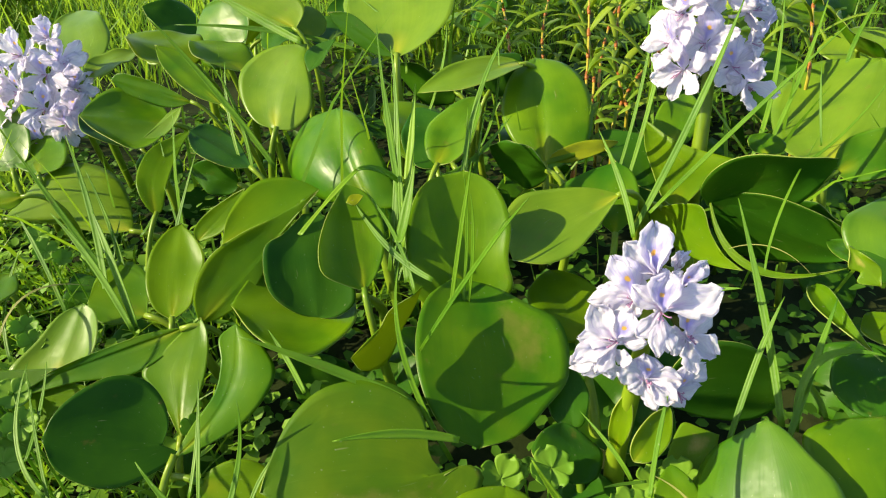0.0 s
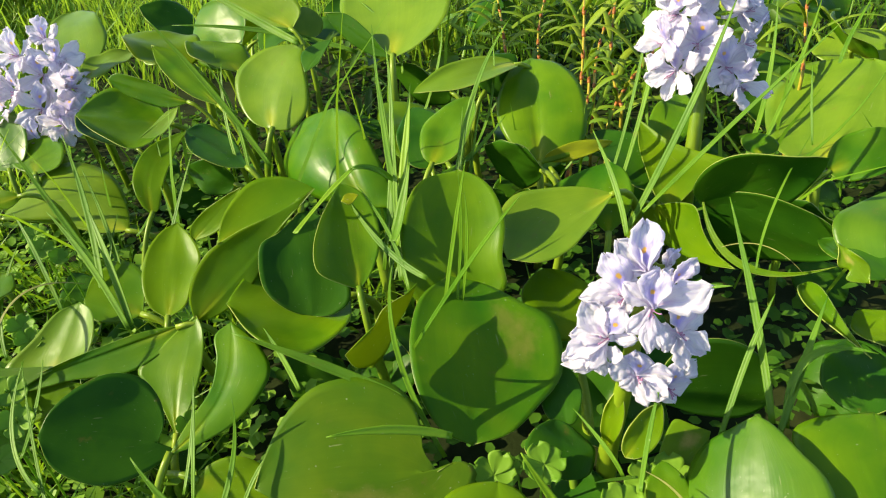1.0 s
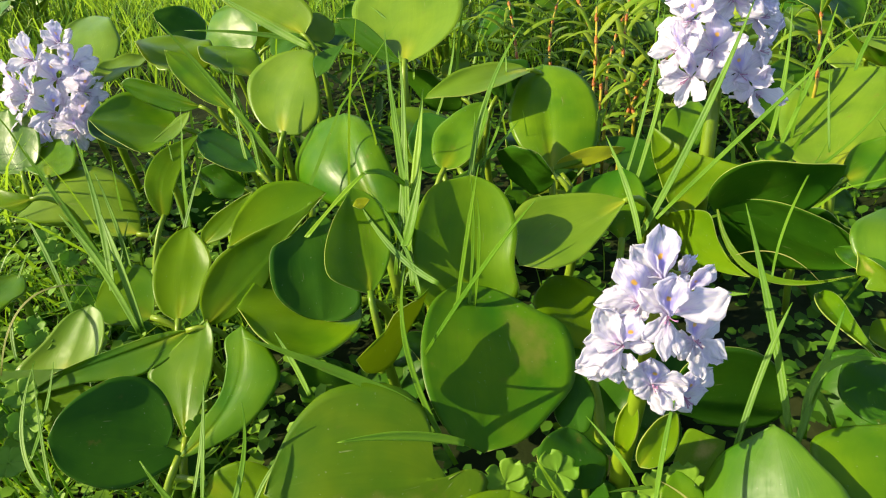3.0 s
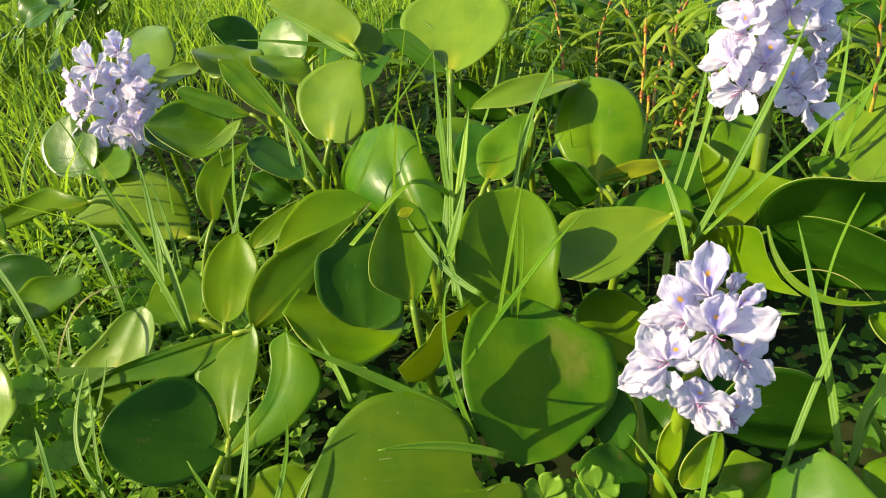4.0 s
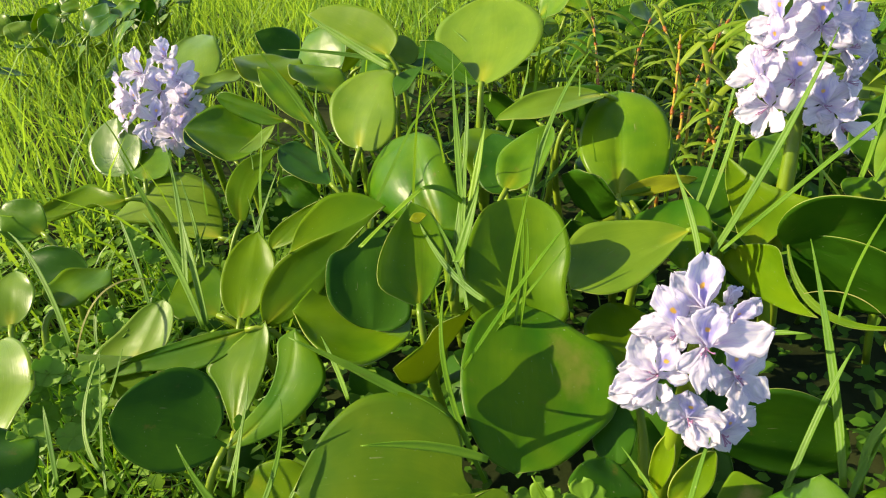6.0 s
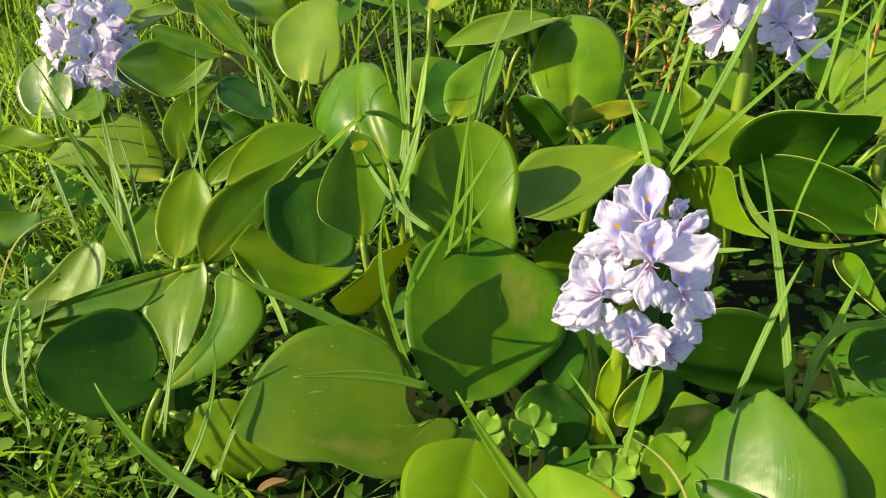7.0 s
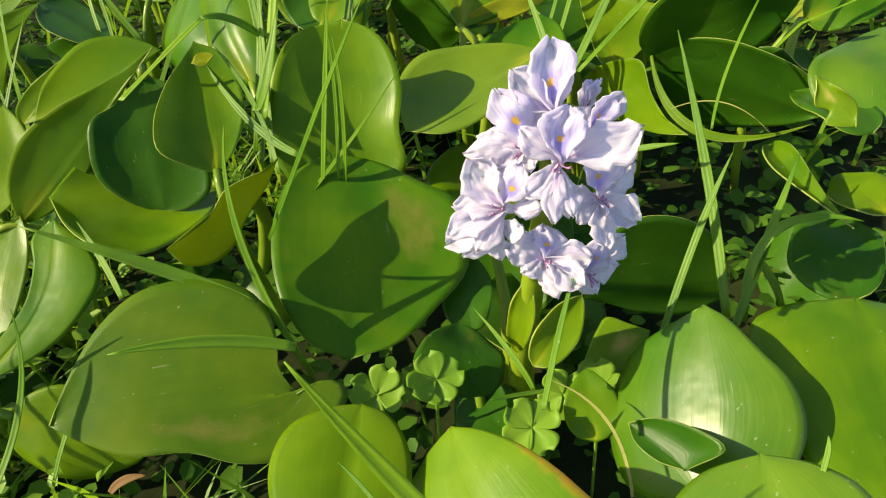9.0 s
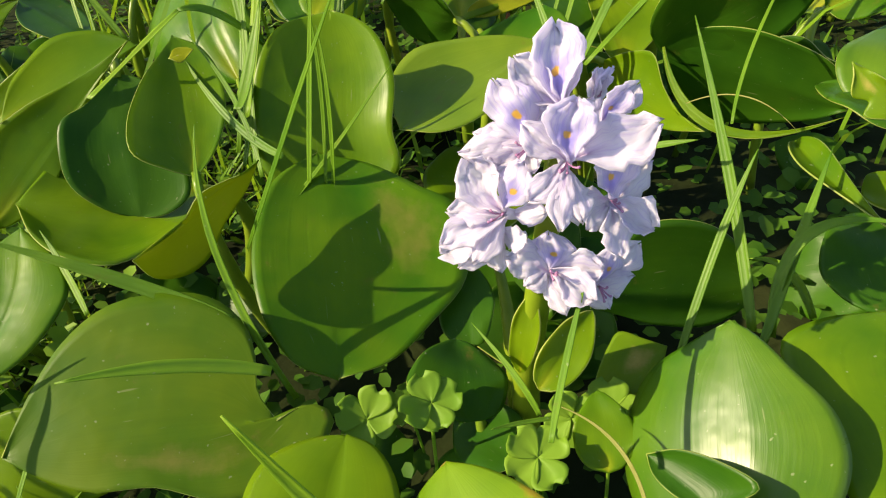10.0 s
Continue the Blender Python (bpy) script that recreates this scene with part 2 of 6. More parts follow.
def petal_material(name, tint, blotch):
    """Thin crumpled petal; with blotch, a violet flame round a yellow eye."""
    mat = bpy.data.materials.new(name)
    n, l = links(mat)
    b, out = n["Principled BSDF"], n["Material Output"]
    uv = n.new("ShaderNodeUVMap")
    mp = n.new("ShaderNodeMapping")
    mp.inputs["Scale"].default_value = (26, 2.2, 1)
    l.new(uv.outputs["UV"], mp.inputs["Vector"])
    vein = n.new("ShaderNodeTexNoise")
    vein.inputs["Scale"].default_value, vein.inputs["Detail"].default_value = 1.0, 3.0
    l.new(mp.outputs["Vector"], vein.inputs["Vector"])
    c1 = ramp(n, [(0.34, tint[0]), (0.50, tint[1])])
    l.new(vein.outputs["Fac"], c1.inputs["Fac"])
    colour = c1.outputs["Color"]

    def spot(u0, v0, su, sv, edge, c):
        nonlocal colour
        s = n.new("ShaderNodeMapping")
        s.inputs["Location"].default_value = (-u0 / su, -v0 / sv, 0)
        s.inputs["Scale"].default_value = (1 / su, 1 / sv, 0)
        l.new(uv.outputs["UV"], s.inputs["Vector"])
        ln = n.new("ShaderNodeVectorMath")
        ln.operation = "LENGTH"
        l.new(s.outputs["Vector"], ln.inputs[0])
        wob = n.new("ShaderNodeMath")
        wob.operation = "MULTIPLY_ADD"
        wob.inputs[1].default_value = 0.5
        l.new(vein.outputs["Fac"], wob.inputs[0])
        l.new(ln.outputs["Value"], wob.inputs[2])
        r = ramp(n, [(edge[0], (1, 1, 1)), (edge[1], (0, 0, 0))])
        l.new(wob.outputs[0], r.inputs["Fac"])
        mix = n.new("ShaderNodeMix")
        mix.data_type = "RGBA"
        l.new(r.outputs["Color"], mix.inputs["Factor"])
        l.new(colour, mix.inputs[6])
        mix.inputs[7].default_value = (*c, 1)
        colour = mix.outputs[2]

    if blotch:
        spot(0.5, 0.36, 0.46, 0.46, (0.45, 1.05), (0.46, 0.40, 0.86))
        spot(0.5, 0.44, 0.125, 0.095, (0.80, 1.0), (0.96, 0.58, 0.04))
    else:
        spot(0.5, 0.0, 0.25, 0.7, (0.3, 1.0), (0.62, 0.45, 0.76))
    l.new(colour, b.inputs["Base Color"])
    b.inputs["Roughness"].default_value = 0.6
    bump = n.new("ShaderNodeBump")
    bump.inputs["Strength"].default_value, bump.inputs["Distance"].default_value = 0.5, 0.001
    l.new(vein.outputs["Fac"], bump.inputs["Height"])
    l.new(bump.outputs["Normal"], b.inputs["Normal"])
    tr = n.new("ShaderNodeBsdfTranslucent")
    pale = n.new("ShaderNodeMix")
    pale.data_type = "RGBA"
    pale.inputs["Factor"].default_value = 0.5
    l.new(colour, pale.inputs[6])
    pale.inputs[7].default_value = (0.97, 0.93, 0.96, 1)
    l.new(pale.outputs[2], tr.inputs["Color"])
    ms = n.new("ShaderNodeMixShader")
    ms.inputs["Fac"].default_value = 0.62
    l.new(b.outputs[0], ms.inputs[1])
    l.new(tr.outputs[0], ms.inputs[2])
    l.new(ms.outputs[0], out.inputs["Surface"])
    return mat


petal_plain = petal_material("petal_plain", ((0.68, 0.61, 0.82), (0.82, 0.785, 0.88)), False)
petal_flame = petal_material("petal_flame", ((0.59, 0.53, 0.84), (0.79, 0.75, 0.90)), True)
stamen_pink = leaf_material("stamen_pink", (0.45, 0.20, 0.40), (0.6, 0.35, 0.55), (0.6, 0.4, 0.5), veins=False)


def soil_material():
    mat = bpy.data.materials.new("shade_dark_soil")
    n, l = links(mat)
    b = n["Principled BSDF"]
    tc = n.new("ShaderNodeTexCoord")
    a = n.new("ShaderNodeTexNoise")
    a.inputs["Scale"].default_value, a.inputs["Detail"].default_value = 9.0, 8.0
    l.new(tc.outputs["Object"], a.inputs["Vector"])
    # near-black greens: the shade under the leaves is part of the soil colour
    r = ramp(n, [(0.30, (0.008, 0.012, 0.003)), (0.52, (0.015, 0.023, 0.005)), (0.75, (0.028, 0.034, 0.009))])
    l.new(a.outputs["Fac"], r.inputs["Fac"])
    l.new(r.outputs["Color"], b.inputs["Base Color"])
    b.inputs["Roughness"].default_value = 0.95
    b.inputs["Specular IOR Level"].default_value = 0.1
    bump = n.new("ShaderNodeBump")
    bump.inputs["Strength"].default_value, bump.inputs["Distance"].default_value = 0.8, 0.02
    l.new(a.outputs["Fac"], bump.inputs["Height"])
    l.new(bump.outputs["Normal"], b.inputs["Normal"])
    return mat


shade_dark_soil = soil_material()


# ---- ground ----
def ground_height(x, y):
    return -0.03 + 0.012 * noise.noise((x * 5, y * 5, 0)) + 0.03 * noise.noise((x * 0.9, y * 0.9, 3))


def build_ground():
    xs = sorted({round(v, 3) for v in [*np.linspace(-2, 2, 41), -40, -15, -6, -3, 3, 6, 15, 40]})
    ys = sorted({round(v, 3) for v in [*np.linspace(-0.5, 4, 46), -40, -10, -2, 6, 10, 20, 60]})
    verts = [(x, y, ground_height(x, y)) for y in ys for x in xs]
    w = len(xs)
    faces = [(j * w + i, j * w + i + 1, (j + 1) * w + i + 1, (j + 1) * w + i) for j in range(len(ys) - 1) for i in range(w - 1)]
    me = bpy.data.meshes.new("ground")
    me.from_pydata(verts, [], faces)
    me.materials.append(shade_dark_soil)
    me.shade_smooth()
    return tagged(new("ground", me), "wet soil under plants and grass, coloured dark for leaf shade", "ground", kind="structure")


build_ground()


# ---- building blocks ----
def mesh_part(name, verts, faces, mats, parent=None, uvs=None, rim=None, label=""):
    me = bpy.data.meshes.new(name)
    me.from_pydata([tuple(v) for v in verts], [], faces)
    for m in mats:
        me.materials.append(m)
    if uvs is not None:
        layer = me.uv_layers.new(name="UVMap")
        idx = np.empty(len(me.loops), dtype=np.int32)
        me.loops.foreach_get("vertex_index", idx)
        layer.data.foreach_set("uv", np.asarray(uvs, dtype=np.float32)[idx].ravel())
    if rim is not None:
        me.polygons.foreach_set("material_index", np.asarray(rim, dtype=np.int32))
    me.shade_smooth()
    ob = new(name, me)
    if parent:
        ob.parent = parent
        ob.matrix_parent_inverse = parent.matrix_basis.inverted() if not parent.parent else (parent.parent.matrix_basis @ parent.matrix_parent_inverse @ parent.matrix_basis).inverted()
    if label:
        ob["label"] = label
    return ob


def sheet(grid, uv, thick):
    """A closed thin sheet from a grid of points (rows, columns, 3): both sides and a rim."""
    r, c, _ = grid.shape
    du = np.gradient(grid, axis=0)
    dv = np.gradient(grid, axis=1)
    nor = np.cross(dv, du)
    nor /= np.linalg.norm(nor, axis=-1, keepdims=True) + 1e-12
    top = (grid + nor * thick / 2).reshape(-1, 3)
    low = (grid - nor * thick / 2).reshape(-1, 3)
    n = r * c
    faces, rim = [], []
    for j in range(r - 1):
        for i in range(c - 1):
            a = j * c + i
            faces.append((a, a + 1, a + c + 1, a + c))
            faces.append((n + a, n + a + c, n + a + c + 1, n + a + 1))
            rim += [0, 0]
    ring = [i for i in range(c)] + [j * c + c - 1 for j in range(1, r)] + [(r - 1) * c + i for i in range(c - 2, -1, -1)] + [j * c for j in range(r - 2, 0, -1)]
    for a, b in zip(ring, ring[1:] + ring[:1]):
        faces.append((b, a, n + a, n + b))
        rim.append(1)
    uvs = np.concatenate([uv.reshape(-1, 2)] * 2)
    return np.concatenate([top, low]), faces, uvs, rim


def tube(points, radii, sides=8):
    """Verts and faces of a closed tapering tube along points."""
    pts = np.asarray(points, float)
    tan = np.gradient(pts, axis=0)
    tan /= np.linalg.norm(tan, axis=1, keepdims=True) + 1e-12
    ref = np.array([0.13, 0.97, 0.2])
    verts, faces = [], []
    for p, t, r in zip(pts, tan, radii):
        a = np.cross(t, ref)
        a /= np.linalg.norm(a) + 1e-12
        b = np.cross(t, a)
        for k in range(sides):
            w = 2 * math.pi * k / sides
            verts.append(p + r * (math.cos(w) * a + math.sin(w) * b))
    m = len(pts)
    for j in range(m - 1):
        for k in range(sides):
            a, b = j * sides + k, j * sides + (k + 1) % sides
            faces.append((a, b, b + sides, a + sides))
    faces.append(tuple(range(sides))[::-1])
    faces.append(tuple((m - 1) * sides + k for k in range(sides)))
    return verts, faces


def curve3(p0, c, p1, n):
    """Points on a curve from p0 to p1 that passes near c half-way."""
    p0, c, p1 = (np.asarray(v, float) for v in (p0, c, p1))
    k = 2 * c - (p0 + p1) / 2
    t = np.linspace(0, 1, n)[:, None]
    return (1 - t) ** 2 * p0 + 2 * t * (1 - t) * k + t**2 * p1


# ---- water hyacinths ----
def hyacinth(x, y, label):
    ob = new("water_hyacinth")
    ob.location = (x, y, ground_height(x, y))
    ob.matrix_basis = Matrix.Translation((x, y, ground_height(x, y)))
    return tagged(ob, label, "water hyacinth", "water hyacinths in the patch")


leaf_seed = random.Random(5)


def leaf(plant, base, tip, width, face, mat, fold=0, cup=0, bend=0, sway=0, wave=0, hook=0, point=0.5, wide=0.42, blunt=0.62, edge=None, halves=(1, 1), twist=0, petiole=True):
    """One leaf blade with its petiole. fold and cup: degrees by which the halves rise and roll towards the face; bend: arch of the midrib;
    sway: sideways bow; wave: ripple of the margin; hook: turn of the tip; point: bluntness of the tip; blunt: how round the outline is (less is rounder); wide: where it is widest; halves: share of each half; twist: turn towards the tip."""
    B, T = np.array(base), np.array(tip)
    a = T - B
    L = np.linalg.norm(a)
    a /= L
    nrm = np.array(face, float)
    nrm -= a * (nrm @ a)
    nrm /= np.linalg.norm(nrm)
    side = np.cross(a, nrm)
    R, C = 23, 19
    u = np.linspace(0, 1, R)[:, None]
    v = np.linspace(-1, 1, C)[None, :]
    # outline: rounded base, broad middle, bluntly pointed tip
    p = math.log(0.5) / math.log(wide)
    s = np.sin(math.pi * u**p)
    f = np.clip(s, 0, 1) ** (blunt if point >= 0.5 else 0.8)
    f *= 1 - (0.9 - point) * 0.18 * np.clip((u - 0.75) / 0.25, 0, 1)
    f = np.maximum(f, 0.03 * (1 - u))
    ph = leaf_seed.uniform(0, 6.28)
    lean = leaf_seed.uniform(-0.07, 0.07)
    twist = twist + leaf_seed.uniform(-9, 9)
    # a drawn-out apex
    f = f * (1 - (0.30 if point < 0.5 else 0.16 if point < 0.7 else 0.0) * np.clip((u - 0.62) / 0.38, 0, 1) ** 1.5)
    jit = 1 + (lean + 0.05 * np.sin(5.1 * u + ph)) * np.sign(v) + 0.02 * np.sin(11 * u + 2 * ph + v)
    hw = width / 2 * f * jit * np.where(v < 0, halves[0], halves[1])
    av = np.abs(v)
    half = math.radians(fold) + math.radians(cup) * av * 0.5 * (0.6 + 0.5 * u)
    x = np.sign(v) * hw * av * np.cos(half)
    z = hw * av * np.sin(half)
    rf = leaf_seed.uniform(0.4, 1.2)
    rip = (wave + 0.025) * np.sin(2 * math.pi * (1.3 * u + 0.22 * np.sign(v)) + ph) * av**2
    rip = rip + 0.014 * np.sin(9 * u + 4 * v + ph) + 0.03 * rf * np.sin(13 * u + 2 * np.sign(v) + 2 * ph) * av**4
    roll = np.clip(av - 0.55, 0, 1) ** 2 * 4
    rip = rip + leaf_seed.uniform(-0.08, 0.08) * roll * (v > 0) + leaf_seed.uniform(-0.08, 0.08) * roll * (v < 0)
    z = z + width * rip * f
    z = z + L * bend * 4 * u * (1 - u)
    x = x + L * sway * 4 * u * (1 - u) + L * hook * np.clip((u - 0.8) / 0.2, 0, 1) ** 2
    # pale channel of the midrib
    z = z - width * 0.012 * f * np.exp(-((v / 0.07) ** 2)) * (1 - u)
    tw = np.radians(twist) * (u - 0.4)
    x, z = x * np.cos(tw) - z * np.sin(tw), z * np.cos(tw) + x * np.sin(tw)
    grid = B + a * (L * u)[..., None] + side * x[..., None] + nrm * z[..., None]
    uv = np.stack([np.broadcast_to((v + 1) / 2, (R, C)), np.broadcast_to(u, (R, C))], -1)
    verts, faces, uvs, rim = sheet(grid, uv, 0.0008)
    blade_ob = mesh_part("leaf", verts, faces, [mat, edge or edge_pale], plant, uvs, rim)
    if petiole:
        leaf_stem(plant, blade_ob, B, a, L, width)
    return blade_ob


def leaf_stem(plant, blade_ob, B, a, L, w):
    """The swollen petiole from the ground up into the base of a blade."""
    c = np.array(plant.location)
    off = c[:2] - B[:2]
    d = np.linalg.norm(off) + 1e-9
    root = np.array([*(B[:2] - a[:2] * 0.03 + off / d * min(d * 0.5, 0.03)), 0.0])
    root[2] = ground_height(root[0], root[1]) - 0.005
    if B[2] < root[2] + 0.02:
        root[2] = B[2] - 0.03
    t = np.linspace(0, 1, 12)[:, None]
    k = B - a * min(0.5 * np.linalg.norm(B - root), 0.05)
    k[2] = max(k[2], root[2])
    pts = (1 - t) ** 2 * root + 2 * t * (1 - t) * k + t**2 * (B + a * 0.03 * L)
    tt = t[:, 0]
    rad = 0.0022 + 0.022 * w + 0.02 * w * np.exp(-(((tt - 0.35) / 0.25) ** 2)) - 0.012 * w * tt
    pv, pf = tube(pts, rad, 8)
    mesh_part("petiole", pv, pf, [petiole_green], blade_ob)


def margin(shape, rows):
    """A smooth margin from the base (0, 0) through the points of shape (along, out) to the tip (1, 0)."""
    p = np.array([(0.0, 0.0), *shape, (1.0, 0.0)])
    q = np.concatenate([[2 * p[0] - p[1]], p, [2 * p[-1] - p[-2]]])
    steps = np.sqrt(np.linalg.norm(np.diff(q, axis=0), axis=1)) + 1e-6
    knots = np.concatenate([[0], np.cumsum(steps)])
    slope = np.gradient(q, knots, axis=0)
    fine = []
    for i in range(1, len(q) - 2):
        h = knots[i + 1] - knots[i]
        t = np.linspace(0, 1, 24, endpoint=i == len(q) - 3)[:, None]
        fine.append((2 * t**3 - 3 * t**2 + 1) * q[i] + (t**3 - 2 * t**2 + t) * h * slope[i] + (3 * t**2 - 2 * t**3) * q[i + 1] + (t**3 - t**2) * h * slope[i + 1])
    fine = np.concatenate(fine)
    run = np.concatenate([[0], np.cumsum(np.linalg.norm(np.diff(fine, axis=0), axis=1))])
    at = np.linspace(0, run[-1], rows)
    return np.stack([np.interp(at, run, fine[:, 0]), np.interp(at, run, fine[:, 1])], 1)


def outlined_leaf(plant, base, tip, face, mat, left, right, sway=0, rise=(0, 0), curl=(0, 0), bend=0, wave=0.004, edge=None, petiole=True):
    """A leaf blade of its own outline: left and right give each half's margin as (along, out) in lengths of the midrib.
    sway: sideways bow of the midrib; rise: degrees by which the halves stand up from the face; curl: hollow (+) or swell (-) of each half; bend: arch of the midrib."""
    B, T = np.array(base), np.array(tip)
    a = T - B
    L = np.linalg.norm(a)
    a /= L
    nrm = np.array(face, float)
    nrm -= a * (nrm @ a)
    nrm /= np.linalg.norm(nrm)
    side = np.cross(a, nrm)
    R, H = 31, 10
    u = np.linspace(0, 1, R)
    ph, fine = leaf_seed.uniform(0, 6.28), leaf_seed.uniform(0.5, 1.3)
    rib_side = sway * 4 * u * (1 - u)
    halves, uvs = [], []
    for sign, shape, up, hollow in ((-1, left, rise[0], curl[0]), (1, right, rise[1], curl[1])):
        m = margin(shape, R)
        ca, sa = math.cos(math.radians(up)), math.sin(math.radians(up))
        v = np.linspace(0, 1, H)[None, :]
        along = u[:, None] + (m[:, 0] - u)[:, None] * v
        out = m[:, 1][:, None] * v
        width = np.abs(m[:, 1])[:, None]
        sidew = sign * out * ca + rib_side[:, None] * (1 - v)
        lift = out * sa + hollow * width * (v**2 - v)
        lift = lift + wave * np.sin(2 * math.pi * 1.6 * u[:, None] + ph + sign) * v**2 + 0.003 * fine * np.sin(17 * u[:, None] + 2 * ph + 3 * sign) * v**3 + 0.004 * np.sin(7 * u[:, None] + 3 * sign * v + ph) * v
        lift = lift + bend * 4 * np.clip(along, 0, 1) * (1 - np.clip(along, 0, 1)) - 0.010 * np.exp(-((v / 0.10) ** 2)) * (1 - u[:, None]) * np.minimum(1, 6 * u[:, None])
        grid = B + L * (along[..., None] * a + sidew[..., None] * side + lift[..., None] * nrm)
        halves.append(grid)
        uvs.append(np.stack([np.broadcast_to(0.5 + sign * v / 2, (R, H)), np.broadcast_to(u[:, None], (R, H))], -1))
    grid = np.concatenate([halves[0][:, :0:-1], halves[1]], axis=1)
    uv = np.concatenate([uvs[0][:, :0:-1], uvs[1]], axis=1)
    verts, faces, flat, rim = sheet(grid, uv, 0.0006)
    blade_ob = mesh_part("leaf", verts, faces, [mat, edge or edge_pale], plant, flat, rim)
    if petiole:
        leaf_stem(plant, blade_ob, B, a, L, L * min(1.0, max(p[1] for p in left) + max(p[1] for p in right)))
    return blade_ob


def stalk(plant, low, mid, top, radius):
    pts = curve3(low, mid, top, 14)
    foot = np.array([pts[0][0], pts[0][1], ground_height(pts[0][0], pts[0][1])])
    t = np.linspace(0, 0.9, 6)[:, None]
    pts = np.concatenate([foot * (1 - t) + pts[0] * t, pts])
    rad = np.linspace(radius * 1.25, radius * 0.55, len(pts))
    v, f = tube(pts, rad, 10)
    mesh_part("flower_stalk", v, f, [stalk_green], plant)


petal_seed = random.Random(9)


def flower(plant, centre, facing, size, axis, roll=0, open_=1.0, petals=None):
    """Six crumpled petals round a throat, the upper one with the violet flame; stamens and the tube back to the stalk.
    petals: for each its angle in degrees, its length in millimetres and its width as a share of that."""
    c, fz = np.array(centre), np.array(facing, float)
    fz /= np.linalg.norm(fz)
    up = np.array([0, 0, 1.0]) - fz * fz[2]
    up /= np.linalg.norm(up)
    rt = np.cross(up, fz)
    ax = c + (np.array(axis) - c) * 0.6
    head = mesh_part("flower", *tube(curve3(ax, (ax + c) / 2 + (0, 0, -0.002), c - fz * 0.002, 6), np.linspace(0.0016, 0.0024, 6), 7), [petiole_green if open_ < 0.75 else petal_plain], plant)
    for k in range(6):
        ang = math.radians(90 + roll + 60 * k + petal_seed.uniform(-9, 9))
        outer = k % 2 == 0
        wid = size * (0.78 if k == 0 else 0.62 if outer else 0.56) * petal_seed.uniform(0.9, 1.15)
        length = size * (1.0 if k == 0 else petal_seed.uniform(0.86, 1.10))
        if petals:
            ang, length = math.radians(petals[k][0]), petals[k][1] / 1000 * 1.02
            wid = max(length, 0.014) * petals[k][2] * petal_seed.uniform(1.22, 1.45)
        d = math.cos(ang) * rt + math.sin(ang) * up
        sd = np.cross(fz, d)
        R, C = 17, 13
        u = np.linspace(0, 1, R)[:, None]
        v = np.linspace(-1, 1, C)[None, :]
        f = np.clip(np.sin(math.pi * np.clip(0.05 + 0.935 * u, 0, 1) ** 1.30), 0, 1) ** 0.75
        f = f * (1 - 0.5 * (1 - u) ** 2)
        ph = petal_seed.uniform(0, 6.28)
        rag = np.array([1 + 0.20 * noise.noise((a_ * 6.0, ph, 2.0)) + 0.16 * noise.noise((a_ * 19.0, ph, 7.0)) for a_ in u[:, 0]])[:, None]
        hw = wid / 2 * f * np.where(v < 0, rag, 2 - rag)
        x = hw * v
        lift = math.radians(16 + 75 * (1 - open_) + petal_seed.uniform(-8, 12) + (6 if outer else -6))
        curl = petal_seed.uniform(-0.35, 0.10)
        crumple = np.array([[noise.noise((a_ * 5.0 + ph, b_ * 2.2, ph)) + 0.5 * noise.noise((a_ * 11.0, b_ * 5.0 + ph, 1.0)) for b_ in v[0]] for a_ in u[:, 0]])
        if petals:
            lift, curl = math.radians(13 + petal_seed.uniform(-5, 6)), petal_seed.uniform(-0.2, 0.1)
        y = length * u * (1.0 if petals else math.cos(lift))
        z = length * (u * math.sin(lift) + 0.10 * np.sin(u * 2.2) + curl * 0.35 * u**2.5)
        z = z + wid * (0.12 * crumple * u**0.7 + 0.06 * np.sin(11 * u + 2.0 * v + ph) * av_(v) + 0.030 * np.sin(9 * v + ph) * u) + wid * 0.22 * v**2 * math.cos(ph) - wid * 0.05 * np.exp(-((v / 0.12) ** 2))
        x = x + wid * 0.06 * np.sin(5 * u + ph) + wid * 0.05 * crumple
        y = y + wid * (0.05 * np.sin(8 * v + ph) - 0.05 * crumple) * u**3
        grid = c + d * y[..., None] + sd * x[..., None] + fz * (z - 0.001 * k)[..., None]
        uv = np.stack([np.broadcast_to((v + 1) / 2, (R, C)), np.broadcast_to(u, (R, C))], -1)
        verts, faces, uvs, rim = sheet(grid, uv, 0.00035)
        mesh_part("petal", verts, faces, [petal_flame if k == 0 else petal_plain], head, uvs)
    for k in range(4):
        e = c + fz * size * 0.30 + rt * size * petal_seed.uniform(-0.12, 0.12) - up * size * petal_seed.uniform(0.0, 0.25)
        v, f = tube(curve3(c, (c + e) / 2 + fz * 0.001 - up * 0.001, e, 5), [0.0003, 0.0003, 0.0003, 0.0004, 0.0006], 5)
        mesh_part("stamen", v, f, [stamen_pink], head)


def av_(v):
    return np.abs(v) ** 1.5


plant = hyacinth(0.175, 0.384, "water hyacinth with pale violet flower spike and glossy leaves")
leaf(plant, (0.177, 0.351, 0.091), (0.186, 0.364, 0.134), 0.014, (-0.51, -0.79, 0.35), leaf_olive, cup=25, bend=0.05, wave=0.02, point=0.4, petiole=False)
leaf(plant, (0.172, 0.471, 0.076), (0.156, 0.542, 0.099), 0.066, (0.22, -0.25, 0.94), leaf_olive, cup=15, bend=0.05, wave=0.02)
leaf(plant, (0.15, 0.341, 0.071), (0.149, 0.386, 0.079), 0.050, (0.31, -0.16, 0.94), leaf_deep_shade, cup=15, bend=0.05, wave=0.02, petiole=False)
